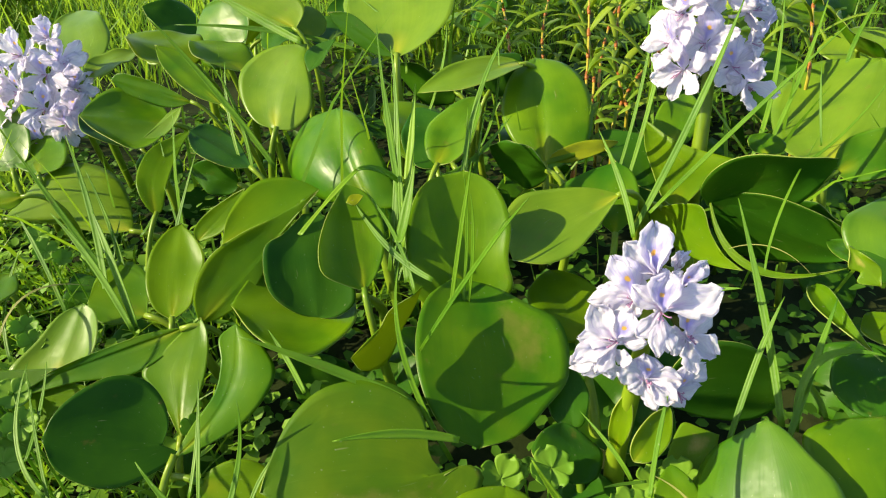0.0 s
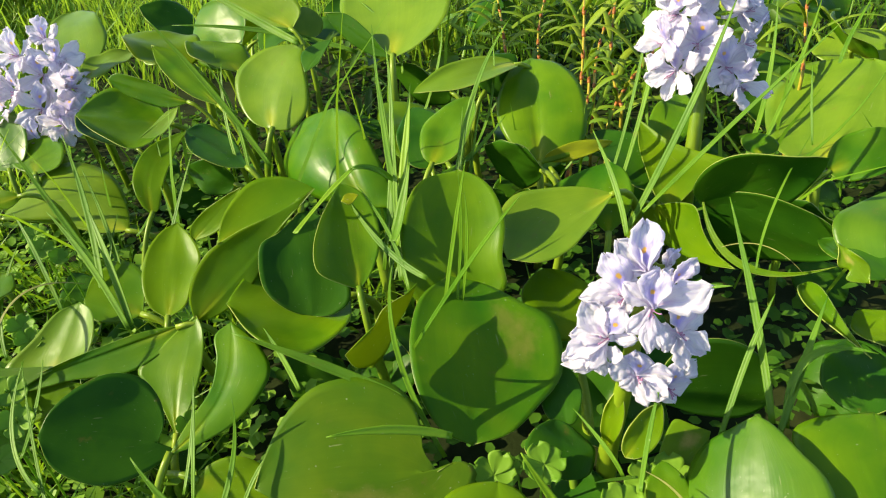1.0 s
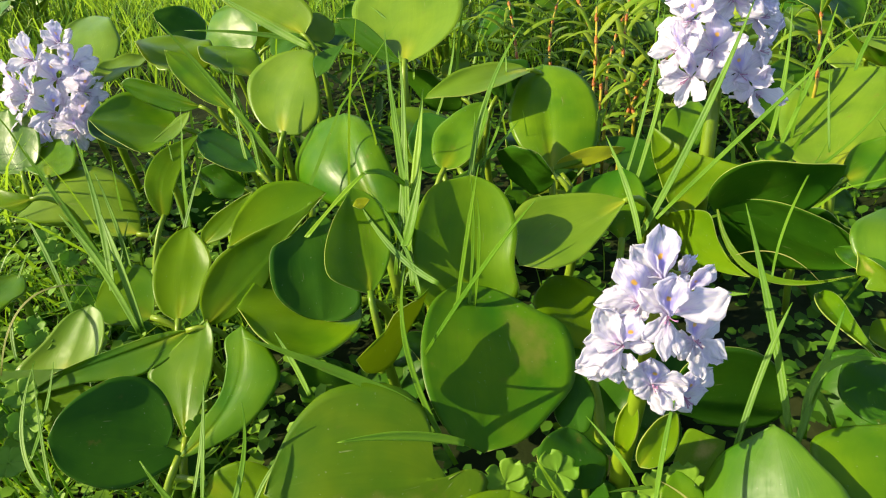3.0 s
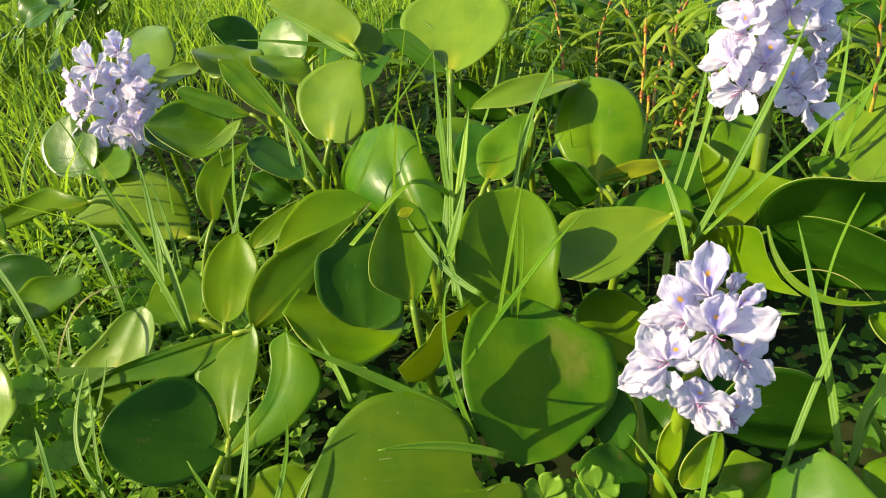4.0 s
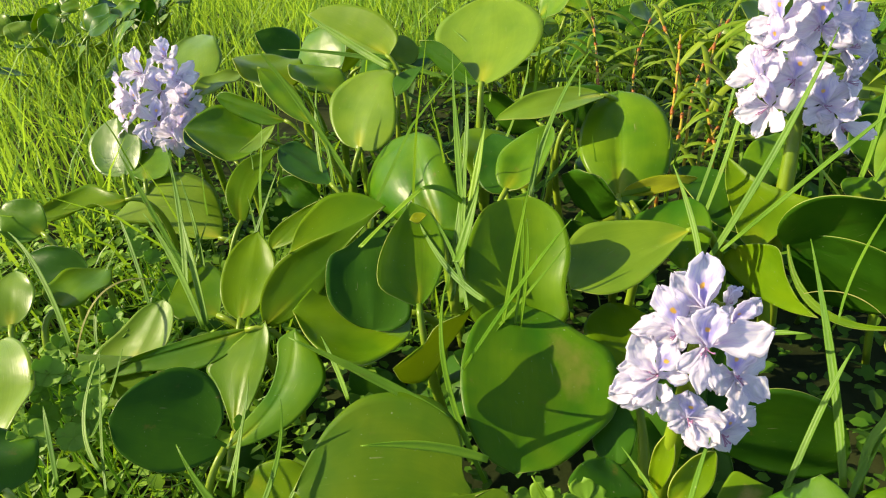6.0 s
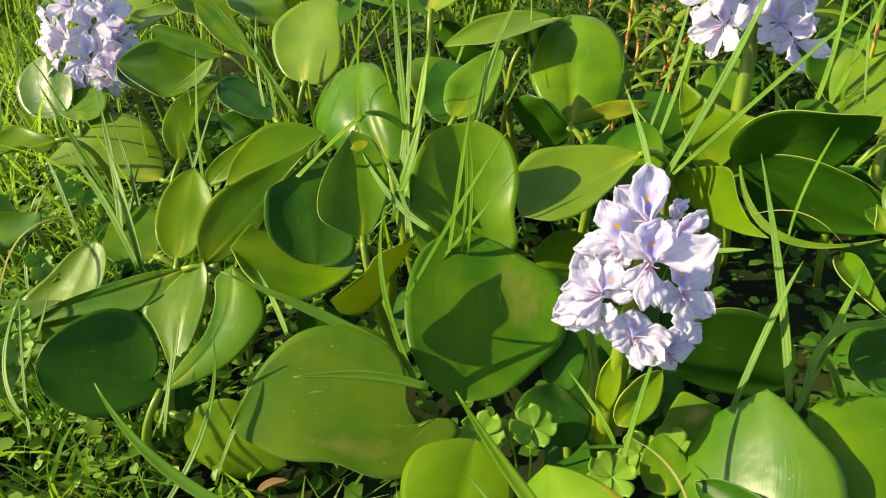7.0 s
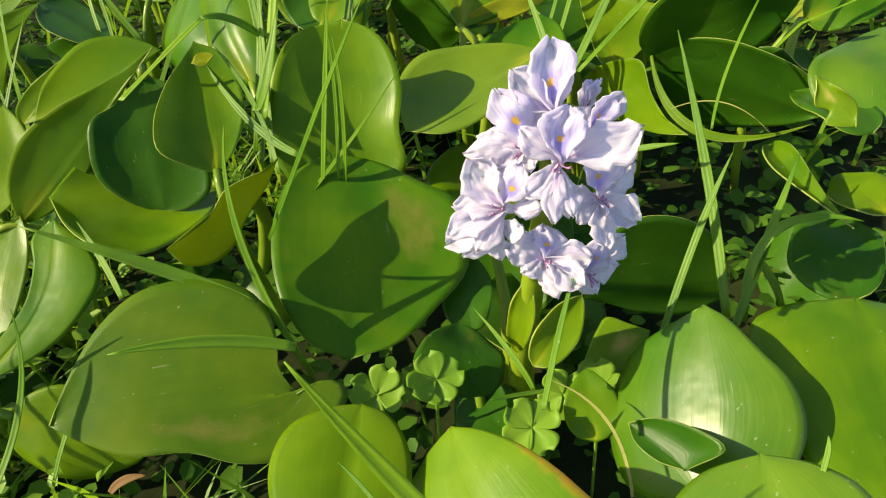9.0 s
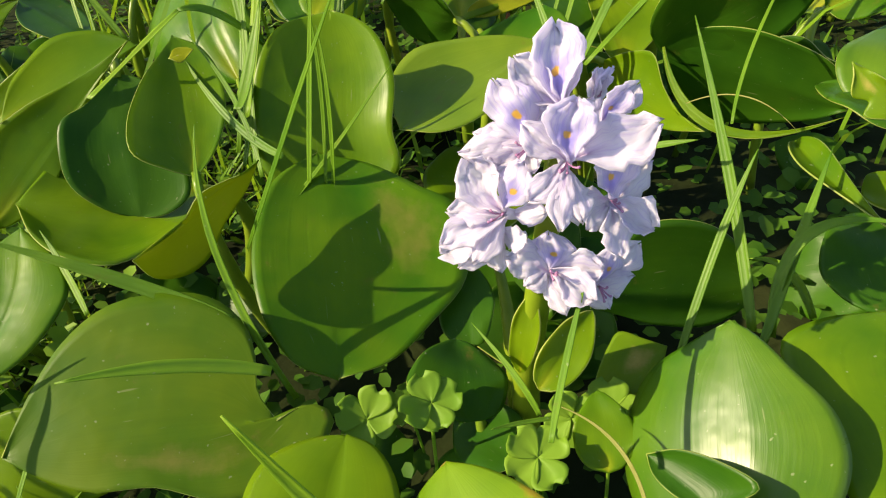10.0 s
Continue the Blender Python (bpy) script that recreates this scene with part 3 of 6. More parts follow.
leaf(plant, (0.172, 0.328, 0.053), (0.147, 0.374, 0.037), 0.036, (0.1, -0.55, 0.83), leaf_deep_shade, cup=12, bend=0.04, wave=0.03, petiole=False)
leaf(plant, (0.156, 0.385, 0.072), (0.156, 0.439, 0.086), 0.030, (-0.04, -0.25, 0.97), leaf_deep_shade, cup=15, bend=0.05, wave=0.02)
leaf(plant, (0.182, 0.327, 0.108), (0.208, 0.353, 0.125), 0.020, (0.02, -0.55, 0.83), leaf_olive, fold=10, cup=30, bend=0.05, wave=0.02, petiole=False)
outlined_leaf(plant, (0.2115, 0.3535, 0.0656), (0.2501, 0.3713, 0.0785), (-0.45, -0.6, 0.66), leaf_scorched, ((0.2, 0.18), (0.5, 0.36), (0.68, 0.42), (0.85, 0.2)), ((0.15, 0.22), (0.45, 0.32), (0.8, 0.16)), curl=(-0.1, -0.1), wave=0.02, petiole=False)
stalk(plant, (0.181, 0.363, 0.073), (0.19, 0.365, 0.16), (0.199, 0.386, 0.209), 0.0064)
flower(plant, (0.1948, 0.3536, 0.1990), (-0.06, -0.75, 0.66), 0.0333, (0.195, 0.378, 0.191), petals=((83, 20.3, 0.8), (138, 20.1, 0.5), (-135, 19.2, 0.46), (-99, 24.3, 0.36), (-81, 21.6, 0.5), (19, 33.3, 0.46)))
flower(plant, (0.1959, 0.3719, 0.2105), (-0.2, -0.72, 0.66), 0.0285, (0.198, 0.385, 0.207), petals=((101, 28.5, 0.5), (141, 24.4, 0.46), (180, 12.9, 0.5), (-76, 7.7, 0.5), (3, 7.5, 0.5), (85, 20.9, 0.4)))
flower(plant, (0.2090, 0.3673, 0.2048), (0.2, -0.72, 0.66), 0.0195, (0.198, 0.385, 0.207), petals=((44, 14.5, 0.6), (35, 19.5, 0.45), (110, 10.1, 0.5), (-34, 12.6, 0.5), (-81, 10, 0.5), (-146, 9, 0.5)))
flower(plant, (0.1830, 0.3657, 0.1998), (-0.36, -0.67, 0.65), 0.0247, (0.196, 0.379, 0.193), petals=((127, 24.7, 0.62), (177, 20.8, 0.46), (-164, 24.5, 0.5), (-134, 16.9, 0.5), (-65, 10.3, 0.5), (87, 13.4, 0.5)))
flower(plant, (0.1722, 0.3547, 0.1785), (-0.4, -0.7, 0.6), 0.0254, (0.192, 0.369, 0.171), petals=((72, 19.7, 0.7), (137, 22.5, 0.6), (-169, 20.4, 0.5), (-138, 25.4, 0.42), (-108, 21.6, 0.45), (11, 16.1, 0.45)))
flower(plant, (0.1678, 0.3569, 0.1682), (-0.55, -0.65, 0.5), 0.0208, (0.19, 0.364, 0.158), petals=((121, 16.4, 0.6), (-169, 16.8, 0.5), (-134, 20.8, 0.5), (-115, 19.2, 0.5), (-59, 15.6, 0.55), (4, 16.2, 0.5)))
flower(plant, (0.2129, 0.3580, 0.1776), (0.2, -0.74, 0.62), 0.0216, (0.193, 0.371, 0.175), petals=((79, 18.9, 0.75), (163, 13.2, 0.5), (-146, 14.5, 0.5), (-97, 21.6, 0.5), (-48, 18.3, 0.62), (28, 21.5, 0.55)))
flower(plant, (0.1884, 0.3444, 0.1571), (-0.05, -0.75, 0.66), 0.0193, (0.188, 0.36, 0.149), petals=((85, 13.5, 1.1), (160, 16.4, 0.75), (-148, 11, 0.55), (-75, 17.2, 0.52), (-36, 19, 0.55), (1, 19.3, 0.6)))
flower(plant, (0.2075, 0.3461, 0.1459), (0.3, -0.8, 0.5), 0.0221, (0.188, 0.359, 0.147), petals=((57, 15.9, 0.6), (103, 13.7, 0.5), (-163, 9.9, 0.5), (-80, 10.8, 0.6), (-7, 14.8, 0.72), (31, 22.1, 0.5)))
flower(plant, (0.2095, 0.383, 0.2075), (0.23, -0.23, 0.95), 0.0138, (0.198, 0.386, 0.208), roll=0, open_=0.05)
plant = hyacinth(0.046, 0.582, "water hyacinth with broad upright glossy green leaves")
leaf(plant, (0.073, 0.703, 0.126), (0, 0.799, 0.162), 0.091, (0.23, -0.18, 0.96), leaf_olive, cup=10, bend=0.05, wave=0.05)
outlined_leaf(plant, (-0.0145, 0.6697, 0.0978), (-0.0588, 0.791, 0.1626), (-0.4311, -0.542, 0.7214), leaf_green, ((0.3, 0.35), (0.71, 0.58), (1, 0.56), (1.12, 0.31)), ((-0.09, 0.21), (0.22, 0.24), (0.56, 0.22), (0.83, 0.14)), rise=(-8, -14), curl=(-0.5, -0.6), bend=0.09)
outlined_leaf(plant, (0.0766, 0.4975, 0.0955), (0.086, 0.5663, 0.1868), (0.03, -0.7996, 0.5997), leaf_green, ((-0, 0.19), (0.12, 0.34), (0.35, 0.38), (0.65, 0.38), (0.89, 0.27)), ((-0, 0.21), (0.15, 0.39), (0.35, 0.35), (0.62, 0.36), (0.86, 0.26), (0.96, 0.13)), rise=(10, 13), curl=(0.2, 0.35), bend=0.02, wave=0.012)
outlined_leaf(plant, (0.2173, 0.5712, 0.1131), (0.228, 0.6364, 0.1526), (-0.1508, -0.4933, 0.8567), leaf_green, ((0.28, 0.29), (0.61, 0.68), (0.86, 0.36)), ((0.24, 0.2), (0.54, 0.27), (0.88, 0.17)), curl=(0.2, 0.2))
outlined_leaf(plant, (0.0048, 0.4853, 0.1255), (-0.0155, 0.5689, 0.179), (0.2004, -0.4928, 0.8468), leaf_green, ((0.05, 0.15), (0.15, 0.32), (0.33, 0.33), (0.62, 0.23)), ((0.13, 0.12), (0.37, 0.23), (0.66, 0.24), (0.89, 0.15)), rise=(20, 6), curl=(0.5, 0.3))
outlined_leaf(plant, (-0.0104, 0.5402, 0.1757), (0.003, 0.5478, 0.1769), (0.2004, -0.4928, 0.8468), leaf_yellow, ((0.35, 0.30), (0.75, 0.26)), ((0.3, 0.34), (0.7, 0.2)), wave=0.03, petiole=False)
leaf(plant, (0.059, 0.646, 0.154), (0.1, 0.718, 0.194), 0.052, (-0.1, -0.44, 0.89), leaf_green, cup=20, bend=0.05, wave=0.02)
leaf(plant, (0.059, 0.653, 0.147), (0.039, 0.723, 0.184), 0.055, (-0.1, -0.49, 0.86), leaf_deep_shade, cup=10, bend=0.05, wave=0.02)
leaf(plant, (0.165, 0.639, 0.146), (0.111, 0.68, 0.154), 0.058, (-0.59, -0.71, -0.38), leaf_deep_shade, cup=10, bend=0.05, wave=0.02)
plant = hyacinth(-0.122, 0.526, "water hyacinth with curled olive-green cupped leaves")
outlined_leaf(plant, (-0.1677, 0.5039, 0.09), (-0.176, 0.5885, 0.1363), (0.0297, -0.4779, 0.8779), leaf_olive, ((0.13, 0.17), (0.42, 0.27), (0.7, 0.25), (0.92, 0.13)), ((0.1, 0.16), (0.33, 0.21), (0.56, 0.27), (0.77, 0.18)), rise=(6, 10), curl=(0.3, 0.3))
outlined_leaf(plant, (-0.202, 0.5268, 0.0784), (-0.2628, 0.5431, 0.0834), (0.0096, -0.2587, 0.9659), leaf_olive, ((0.19, 0.17), (0.52, 0.27), (0.83, 0.18)), ((0.46, 0.7), (0.96, 0.83), (1.16, 0.49)), curl=(0.2, 0.2))
outlined_leaf(plant, (-0.1381, 0.4906, 0.0947), (-0.0309, 0.541, 0.1882), (0.1211, -0.9251, 0.3598), leaf_olive, ((0.11, 0.13), (0.32, 0.2), (0.53, 0.16), (0.73, 0.08), (0.88, 0.03)), ((0.1, 0.06), (0.3, 0.1), (0.49, 0.07), (0.75, 0.01)), curl=(0.25, 0.1), wave=0.006)
outlined_leaf(plant, (-0.1129, 0.5168, 0.1548), (-0.0366, 0.5632, 0.1773), (0.0502, -0.502, 0.8634), leaf_olive, ((0.21, 0.25), (0.54, 0.41), (0.8, 0.3), (0.93, 0.14)), ((0.22, 0.05), (0.5, 0.08), (0.75, 0.05)), curl=(0.3, 0), wave=0.01, petiole=False)
outlined_leaf(plant, (-0.1582, 0.5696, 0.1262), (-0.1059, 0.5816, 0.1728), (-0.1498, -0.9034, 0.4018), leaf_olive, ((0.1, 0.13), (0.4, 0.15), (0.78, 0.07)), ((0.36, 0.16), (0.68, 0.14)), rise=(10, 10), curl=(0.3, 0.3), petiole=False)
outlined_leaf(plant, (-0.0453, 0.5413, 0.1692), (-0.0365, 0.4845, 0.1005), (0.1315, -0.7559, 0.6414), leaf_deep_shade, ((0.07, 0.16), (0.33, 0.31), (0.69, 0.36), (0.9, 0.35), (1, 0.19)), ((0.19, 0.22), (0.28, 0.39), (0.45, 0.43), (0.72, 0.39), (0.91, 0.21)), rise=(5, 10), curl=(0.3, 0.35), wave=0.01)
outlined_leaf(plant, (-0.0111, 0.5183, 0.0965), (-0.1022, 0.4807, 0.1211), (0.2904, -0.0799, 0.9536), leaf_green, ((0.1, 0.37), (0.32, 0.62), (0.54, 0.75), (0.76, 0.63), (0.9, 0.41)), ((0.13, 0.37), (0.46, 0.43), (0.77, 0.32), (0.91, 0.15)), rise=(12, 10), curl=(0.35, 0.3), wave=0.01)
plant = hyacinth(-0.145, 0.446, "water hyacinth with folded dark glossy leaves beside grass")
leaf(plant, (-0.209, 0.28, 0.121), (-0.269, 0.306, 0.14), 0.064, (0.42, 0.35, 0.83), leaf_deep_shade, cup=20, bend=0.05, wave=0.02, blunt=0.5)
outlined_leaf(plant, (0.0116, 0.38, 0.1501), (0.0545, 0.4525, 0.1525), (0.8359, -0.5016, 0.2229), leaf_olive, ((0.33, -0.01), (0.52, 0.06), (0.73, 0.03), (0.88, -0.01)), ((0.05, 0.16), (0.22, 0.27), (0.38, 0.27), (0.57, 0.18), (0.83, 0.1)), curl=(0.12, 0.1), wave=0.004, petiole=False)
outlined_leaf(plant, (-0.1377, 0.385, 0.0692), (-0.2084, 0.3691, 0.0963), (0.4057, -0.4594, 0.7902), leaf_deep_shade, ((-0.16, 0.07), (0.01, 0.24), (0.33, 0.4), (0.64, 0.36), (0.85, 0.24)), ((-0.03, 0.19), (0.06, 0.42), (0.25, 0.59), (0.52, 0.6), (0.79, 0.43), (0.95, 0.22)), rise=(5, 8), curl=(0.1, 0.25), wave=0.008, petiole=False)
outlined_leaf(plant, (-0.1368, 0.4064, 0.0507), (-0.1359, 0.4923, 0.1007), (-0.0301, -0.5024, 0.8641), leaf_green, ((0.21, 0.14), (0.42, 0.31), (0.54, 0.42), (0.76, 0.25)), ((0.24, 0.08), (0.57, 0.12), (0.87, 0.08)), sway=-0.06, rise=(0, 4), curl=(0.1, 0.1))
outlined_leaf(plant, (-0.1259, 0.373, 0.0682), (-0.0962, 0.4659, 0.1141), (-0.0378, -0.4326, 0.9008), leaf_green, ((0.24, -0.03), (0.49, -0.08), (0.71, -0.02), (0.87, 0.07)), ((0.15, 0.2), (0.38, 0.39), (0.7, 0.45), (0.88, 0.27)), sway=0.17, curl=(0.1, -0.15))
outlined_leaf(plant, (-0.1471, 0.4847, 0.0972), (-0.2872, 0.4384, 0.0733), (0.1369, -0.7478, 0.6497), leaf_green, ((0.14, 0.11), (0.33, 0.15), (0.62, 0.08), (0.86, 0.05)), ((0.19, 0.04), (0.53, 0.04), (0.78, 0.02)), rise=(12, 8), curl=(0.2, 0.2))
outlined_leaf(plant, (-0.2423, 0.4555, 0.0836), (-0.2995, 0.4495, 0.0888), (0.1369, -0.7478, 0.6497), leaf_cool, ((0.21, 0.14), (0.52, 0.32), (0.75, 0.25)), ((0.32, -0.03), (0.65, -0.02)), rise=(10, 10), petiole=False)
outlined_leaf(plant, (-0.2131, 0.4449, 0.0703), (-0.2871, 0.4386, 0.0668), (0.0121, -0.5892, 0.8079), leaf_olive, ((0.31, 0.18), (0.67, 0.32), (0.87, 0.23)), ((0.44, 0.13), (0.77, 0.09)), curl=(0.2, 0.2), petiole=False)
leaf(plant, (-0.109, 0.368, 0.049), (-0.034, 0.352, 0.025), 0.049, (0.08, -0.69, 0.72), leaf_olive, cup=5, bend=0.05, wave=0.02)
leaf(plant, (-0.279, 0.325, 0.098), (-0.339, 0.424, 0.119), 0.074, (0.05, -0.18, 0.98), leaf_pale, cup=20, bend=0.05, wave=0.05, point=0.8, blunt=0.5)
plant = hyacinth(-0.169, 0.905, "water hyacinth with rounded pale green leaf held upright")
outlined_leaf(plant, (-0.1451, 0.8279, 0.1258), (-0.1103, 0.9182, 0.2021), (-0.2308, -0.5745, 0.7853), leaf_pale, ((0.05, 0.25), (0.32, 0.54), (0.59, 0.64), (0.84, 0.5), (0.96, 0.27)), ((0.03, 0.19), (0.22, 0.3), (0.5, 0.23), (0.79, 0.06)), sway=-0.14, rise=(4, -5), curl=(0.2, -0.2))
outlined_leaf(plant, (-0.106, 0.8818, 0.1767), (-0.0708, 0.9108, 0.2083), (-0.2308, -0.5745, 0.7853), leaf_deep_shade, ((0.33, 0.43), (0.65, 0.34)), ((0.35, 0.13), (0.7, 0.06)), petiole=False)
outlined_leaf(plant, (-0.1468, 1.0203, 0.196), (-0.2846, 1.0841, 0.2491), (-0.1396, -0.7937, 0.5921), leaf_pale, ((0.26, 0.06), (0.61, 0.06), (0.86, 0.05)), ((0.01, 0.19), (0.29, 0.3), (0.66, 0.25), (0.9, 0.12)), curl=(0.2, 0.2))
leaf(plant, (-0.136, 1.031, 0.177), (-0.138, 1.081, 0.212), 0.051, (0.27, -0.54, 0.8), leaf_pale, cup=20, bend=0.05, wave=0.02)
leaf(plant, (-0.211, 0.95, 0.161), (-0.287, 1.008, 0.19), 0.088, (0.3, -0.09, 0.95), leaf_green, cup=20, bend=0.05, wave=0.02)
outlined_leaf(plant, (-0.2605, 0.8813, 0.1473), (-0.3662, 0.8992, 0.1781), (-0.0807, -0.9568, 0.2794), leaf_green, ((0.24, 0.13), (0.62, 0.14), (0.88, 0.09)), ((0.36, 0.08), (0.74, 0.11), (0.93, 0.08)), curl=(0.3, 0.3))
outlined_leaf(plant, (-0.2142, 0.8597, 0.1475), (-0.3156, 0.9402, 0.2059), (0.2229, -0.3725, 0.9009), leaf_green, ((0.24, 0.11), (0.58, 0.13), (0.83, 0.08)), ((0.45, 0.12), (0.86, 0.11)), curl=(0.4, 0.3))
outlined_leaf(plant, (-0.2821, 0.8576, 0.1285), (-0.3766, 0.8203, 0.1601), (0.347, -0.0884, 0.9337), leaf_green, ((0.27, 0.68), (0.43, 0.82), (0.71, 0.54), (0.88, 0.29)), ((0.24, 0.56), (0.65, 0.61), (0.9, 0.3)), rise=(10, 5), curl=(0.5, 0.3))
outlined_leaf(plant, (-0.155, 0.7422, 0.1158), (-0.2389, 0.7971, 0.1426), (0.2992, -0.0086, 0.9541), leaf_deep_shade, ((0.14, 0.18), (0.45, 0.28), (0.74, 0.2)), ((0.63, 0.34), (1.03, 0.28)), curl=(0.3, 0.3))
outlined_leaf(plant, (-0.3345, 0.7747, 0.0228), (-0.4978, 0.7803, 0.045), (0.1, -0.5001, 0.8602), leaf_pale, ((0.16, 0.04), (0.4, 0.02), (0.62, -0.05), (0.78, -0.01)), ((0.09, 0.22), (0.26, 0.46), (0.49, 0.57), (0.74, 0.56), (0.88, 0.41), (0.94, 0.21)), rise=(6, -3), curl=(0.1, -0.25), wave=0.008)
leaf(plant, (-0.181, 0.762, 0.087), (-0.241, 0.779, 0.103), 0.043, (-0.22, -0.96, 0.2), leaf_deep_shade, cup=20, bend=0.05, wave=0.02)
plant = hyacinth(-0.379, 0.995, "water hyacinth with narrow overlapping dark green leaves")
leaf(plant, (-0.49, 1.057, 0.147), (-0.56, 1.218, 0.197), 0.103, (-0.08, -0.33, 0.94), leaf_pale, cup=10, bend=0.05, wave=0.02, blunt=0.5)
leaf(plant, (-0.283, 0.97, 0.168), (-0.387, 1.033, 0.2), 0.107, (0.23, -0.11, 0.97), leaf_olive, cup=20, bend=0.05, wave=0.02)
leaf(plant, (-0.439, 0.971, 0.161), (-0.388, 1.037, 0.173), 0.053, (0.07, -0.23, 0.97), leaf_pale, cup=20, bend=0.05, wave=0.02)
outlined_leaf(plant, (-0.3198, 0.804, 0.1205), (-0.2601, 0.8443, 0.1556), (-0.1058, -0.559, 0.8224), leaf_pale, ((0.47, 0.03), (0.8, 0.07)), ((0.48, 0.22), (0.85, 0.14)), curl=(0.3, 0.3), petiole=False)
leaf(plant, (-0.324, 0.836, 0.107), (-0.409, 0.886, 0.142), 0.078, (0.28, -0.18, 0.94), leaf_deep_shade, cup=20, bend=0.05, wave=0.02)
plant = hyacinth(-0.516, 0.905, "water hyacinth with violet flower spike beside the lawn")
outlined_leaf(plant, (-0.5124, 0.8523, 0.0781), (-0.5557, 0.9346, 0.1404), (-0.0287, -0.6128, 0.7897), leaf_cool, ((0.15, 0.28), (0.47, 0.44), (0.79, 0.42), (0.97, 0.22)), ((0.08, 0.21), (0.44, 0.3), (0.82, 0.19)), curl=(0.2, 0.2))
outlined_leaf(plant, (-0.468, 0.8353, 0.0783), (-0.5288, 0.9411, 0.1159), (-0.0994, -0.3831, 0.9183), leaf_green, ((0.3, 0.2), (0.78, 0.24)), ((-0.04, 0.24), (0.27, 0.34), (0.71, 0.23)), curl=(0.2, 0.2))
outlined_leaf(plant, (-0.4125, 0.723, 0.1052), (-0.5471, 0.6691, 0.0929), (0.1007, -0.453, 0.8858), leaf_olive, ((0.13, 0.09), (0.31, -0.03), (0.53, 0.03), (0.8, 0.05)), ((0.17, 0.13), (0.35, 0.29), (0.56, 0.21), (0.85, 0.04)), curl=(0.3, 0.3), wave=0.02)
stalk(plant, (-0.466, 0.902, 0.056), (-0.491, 0.937, 0.121), (-0.502, 1.022, 0.228), 0.0085)
flower(plant, (-0.5186, 0.9713, 0.1954), (-0.33, -0.77, 0.55), 0.0378, (-0.491, 0.985, 0.175), roll=-2, open_=1)
flower(plant, (-0.4830, 0.9549, 0.1720), (0.16, -0.87, 0.47), 0.0378, (-0.486, 0.969, 0.152), roll=0, open_=1)
flower(plant, (-0.4856, 0.9269, 0.1339), (0.10, -0.89, 0.44), 0.0366, (-0.478, 0.942, 0.114), roll=-6, open_=1)
flower(plant, (-0.4571, 0.9146, 0.1135), (0.55, -0.78, 0.31), 0.0329, (-0.473, 0.927, 0.091), roll=3, open_=0.95)
flower(plant, (-0.4922, 0.9012, 0.0981), (-0.13, -0.91, 0.40), 0.0342, (-0.470, 0.915, 0.075), roll=6, open_=1)
flower(plant, (-0.5497, 0.9606, 0.1650), (-0.95, -0.24, 0.21), 0.0354, (-0.485, 0.965, 0.146), roll=-5, open_=0.95)
flower(plant, (-0.5381, 0.9317, 0.1260), (-0.93, -0.32, 0.16), 0.0354, (-0.477, 0.938, 0.107), roll=-7, open_=0.95)
flower(plant, (-0.4498, 0.9503, 0.1535), (0.82, -0.52, 0.23), 0.0366, (-0.483, 0.958, 0.136), roll=-7, open_=0.9)
flower(plant, (-0.4807, 0.9849, 0.2123), (0.15, -0.66, 0.74), 0.0305, (-0.495, 0.998, 0.194), roll=-9, open_=0.65)
flower(plant, (-0.5201, 0.9441, 0.1539), (-0.58, -0.72, 0.39), 0.0342, (-0.482, 0.956, 0.133), roll=3, open_=0.9)
flower(plant, (-0.4634, 0.9687, 0.1862), (0.66, -0.63, 0.40), 0.0342, (-0.489, 0.980, 0.168), roll=8, open_=0.9)
flower(plant, (-0.4512, 0.9299, 0.1265), (0.83, -0.52, 0.18), 0.0342, (-0.477, 0.938, 0.107), roll=0, open_=0.9)
plant = hyacinth(0.336, 0.719, "water hyacinth with tall violet flower spike and yellow petioles")
outlined_leaf(plant, (0.223, 0.5876, 0.1452), (0.1237, 0.5139, 0.1288), (-0.0329, -0.1754, 0.9839), leaf_pale, ((0.21, 0.08), (0.43, 0.16), (0.65, 0.21), (0.88, 0.16)), ((0.13, 0.17), (0.35, 0.34), (0.57, 0.43), (0.79, 0.34), (0.94, 0.14)), rise=(2, 8), curl=(0.15, 0.25))
outlined_leaf(plant, (0.2894, 0.6243, 0.1043), (0.2762, 0.7347, 0.1525), (-0.1203, -0.4092, 0.9045), leaf_olive, ((0.11, 0.09), (0.4, 0.1), (0.71, 0.08)), ((0.11, 0.17), (0.23, 0.39), (0.2, 0.65), (0.37, 0.47), (0.65, 0.18)), rise=(10, 10), curl=(0.4, 0.3))
leaf(plant, (0.289, 0.662, 0.104), (0.232, 0.74, 0.139), 0.055, (0.10, -0.50, 0.86), leaf_deep_shade, cup=20, bend=0.05, wave=0.02)
outlined_leaf(plant, (0.2651, 0.6079, 0.1187), (0.3079, 0.5103, 0.1122), (-0.8628, -0.3986, 0.3109), leaf_olive, ((0.25, 0.17), (0.44, 0.23), (0.61, 0.08), (0.84, -0.01)), ((-0.07, 0.15), (0.13, 0.21), (0.48, 0.19), (0.75, 0.12)), rise=(8, 0), curl=(0.3, 0.2))
leaf(plant, (0.401, 0.718, 0.112), (0.413, 0.743, 0.125), 0.039, (-0.16, -0.41, 0.9), leaf_green, cup=20, bend=0.05, wave=0.02)
leaf(plant, (0.328, 0.795, 0.091), (0.365, 0.877, 0.124), 0.055, (-0.1, -0.34, 0.94), leaf_green, cup=20, bend=0.05, wave=0.02)
stalk(plant, (0.322, 0.69, 0.128), (0.331, 0.719, 0.206), (0.346, 0.776, 0.317), 0.0078)
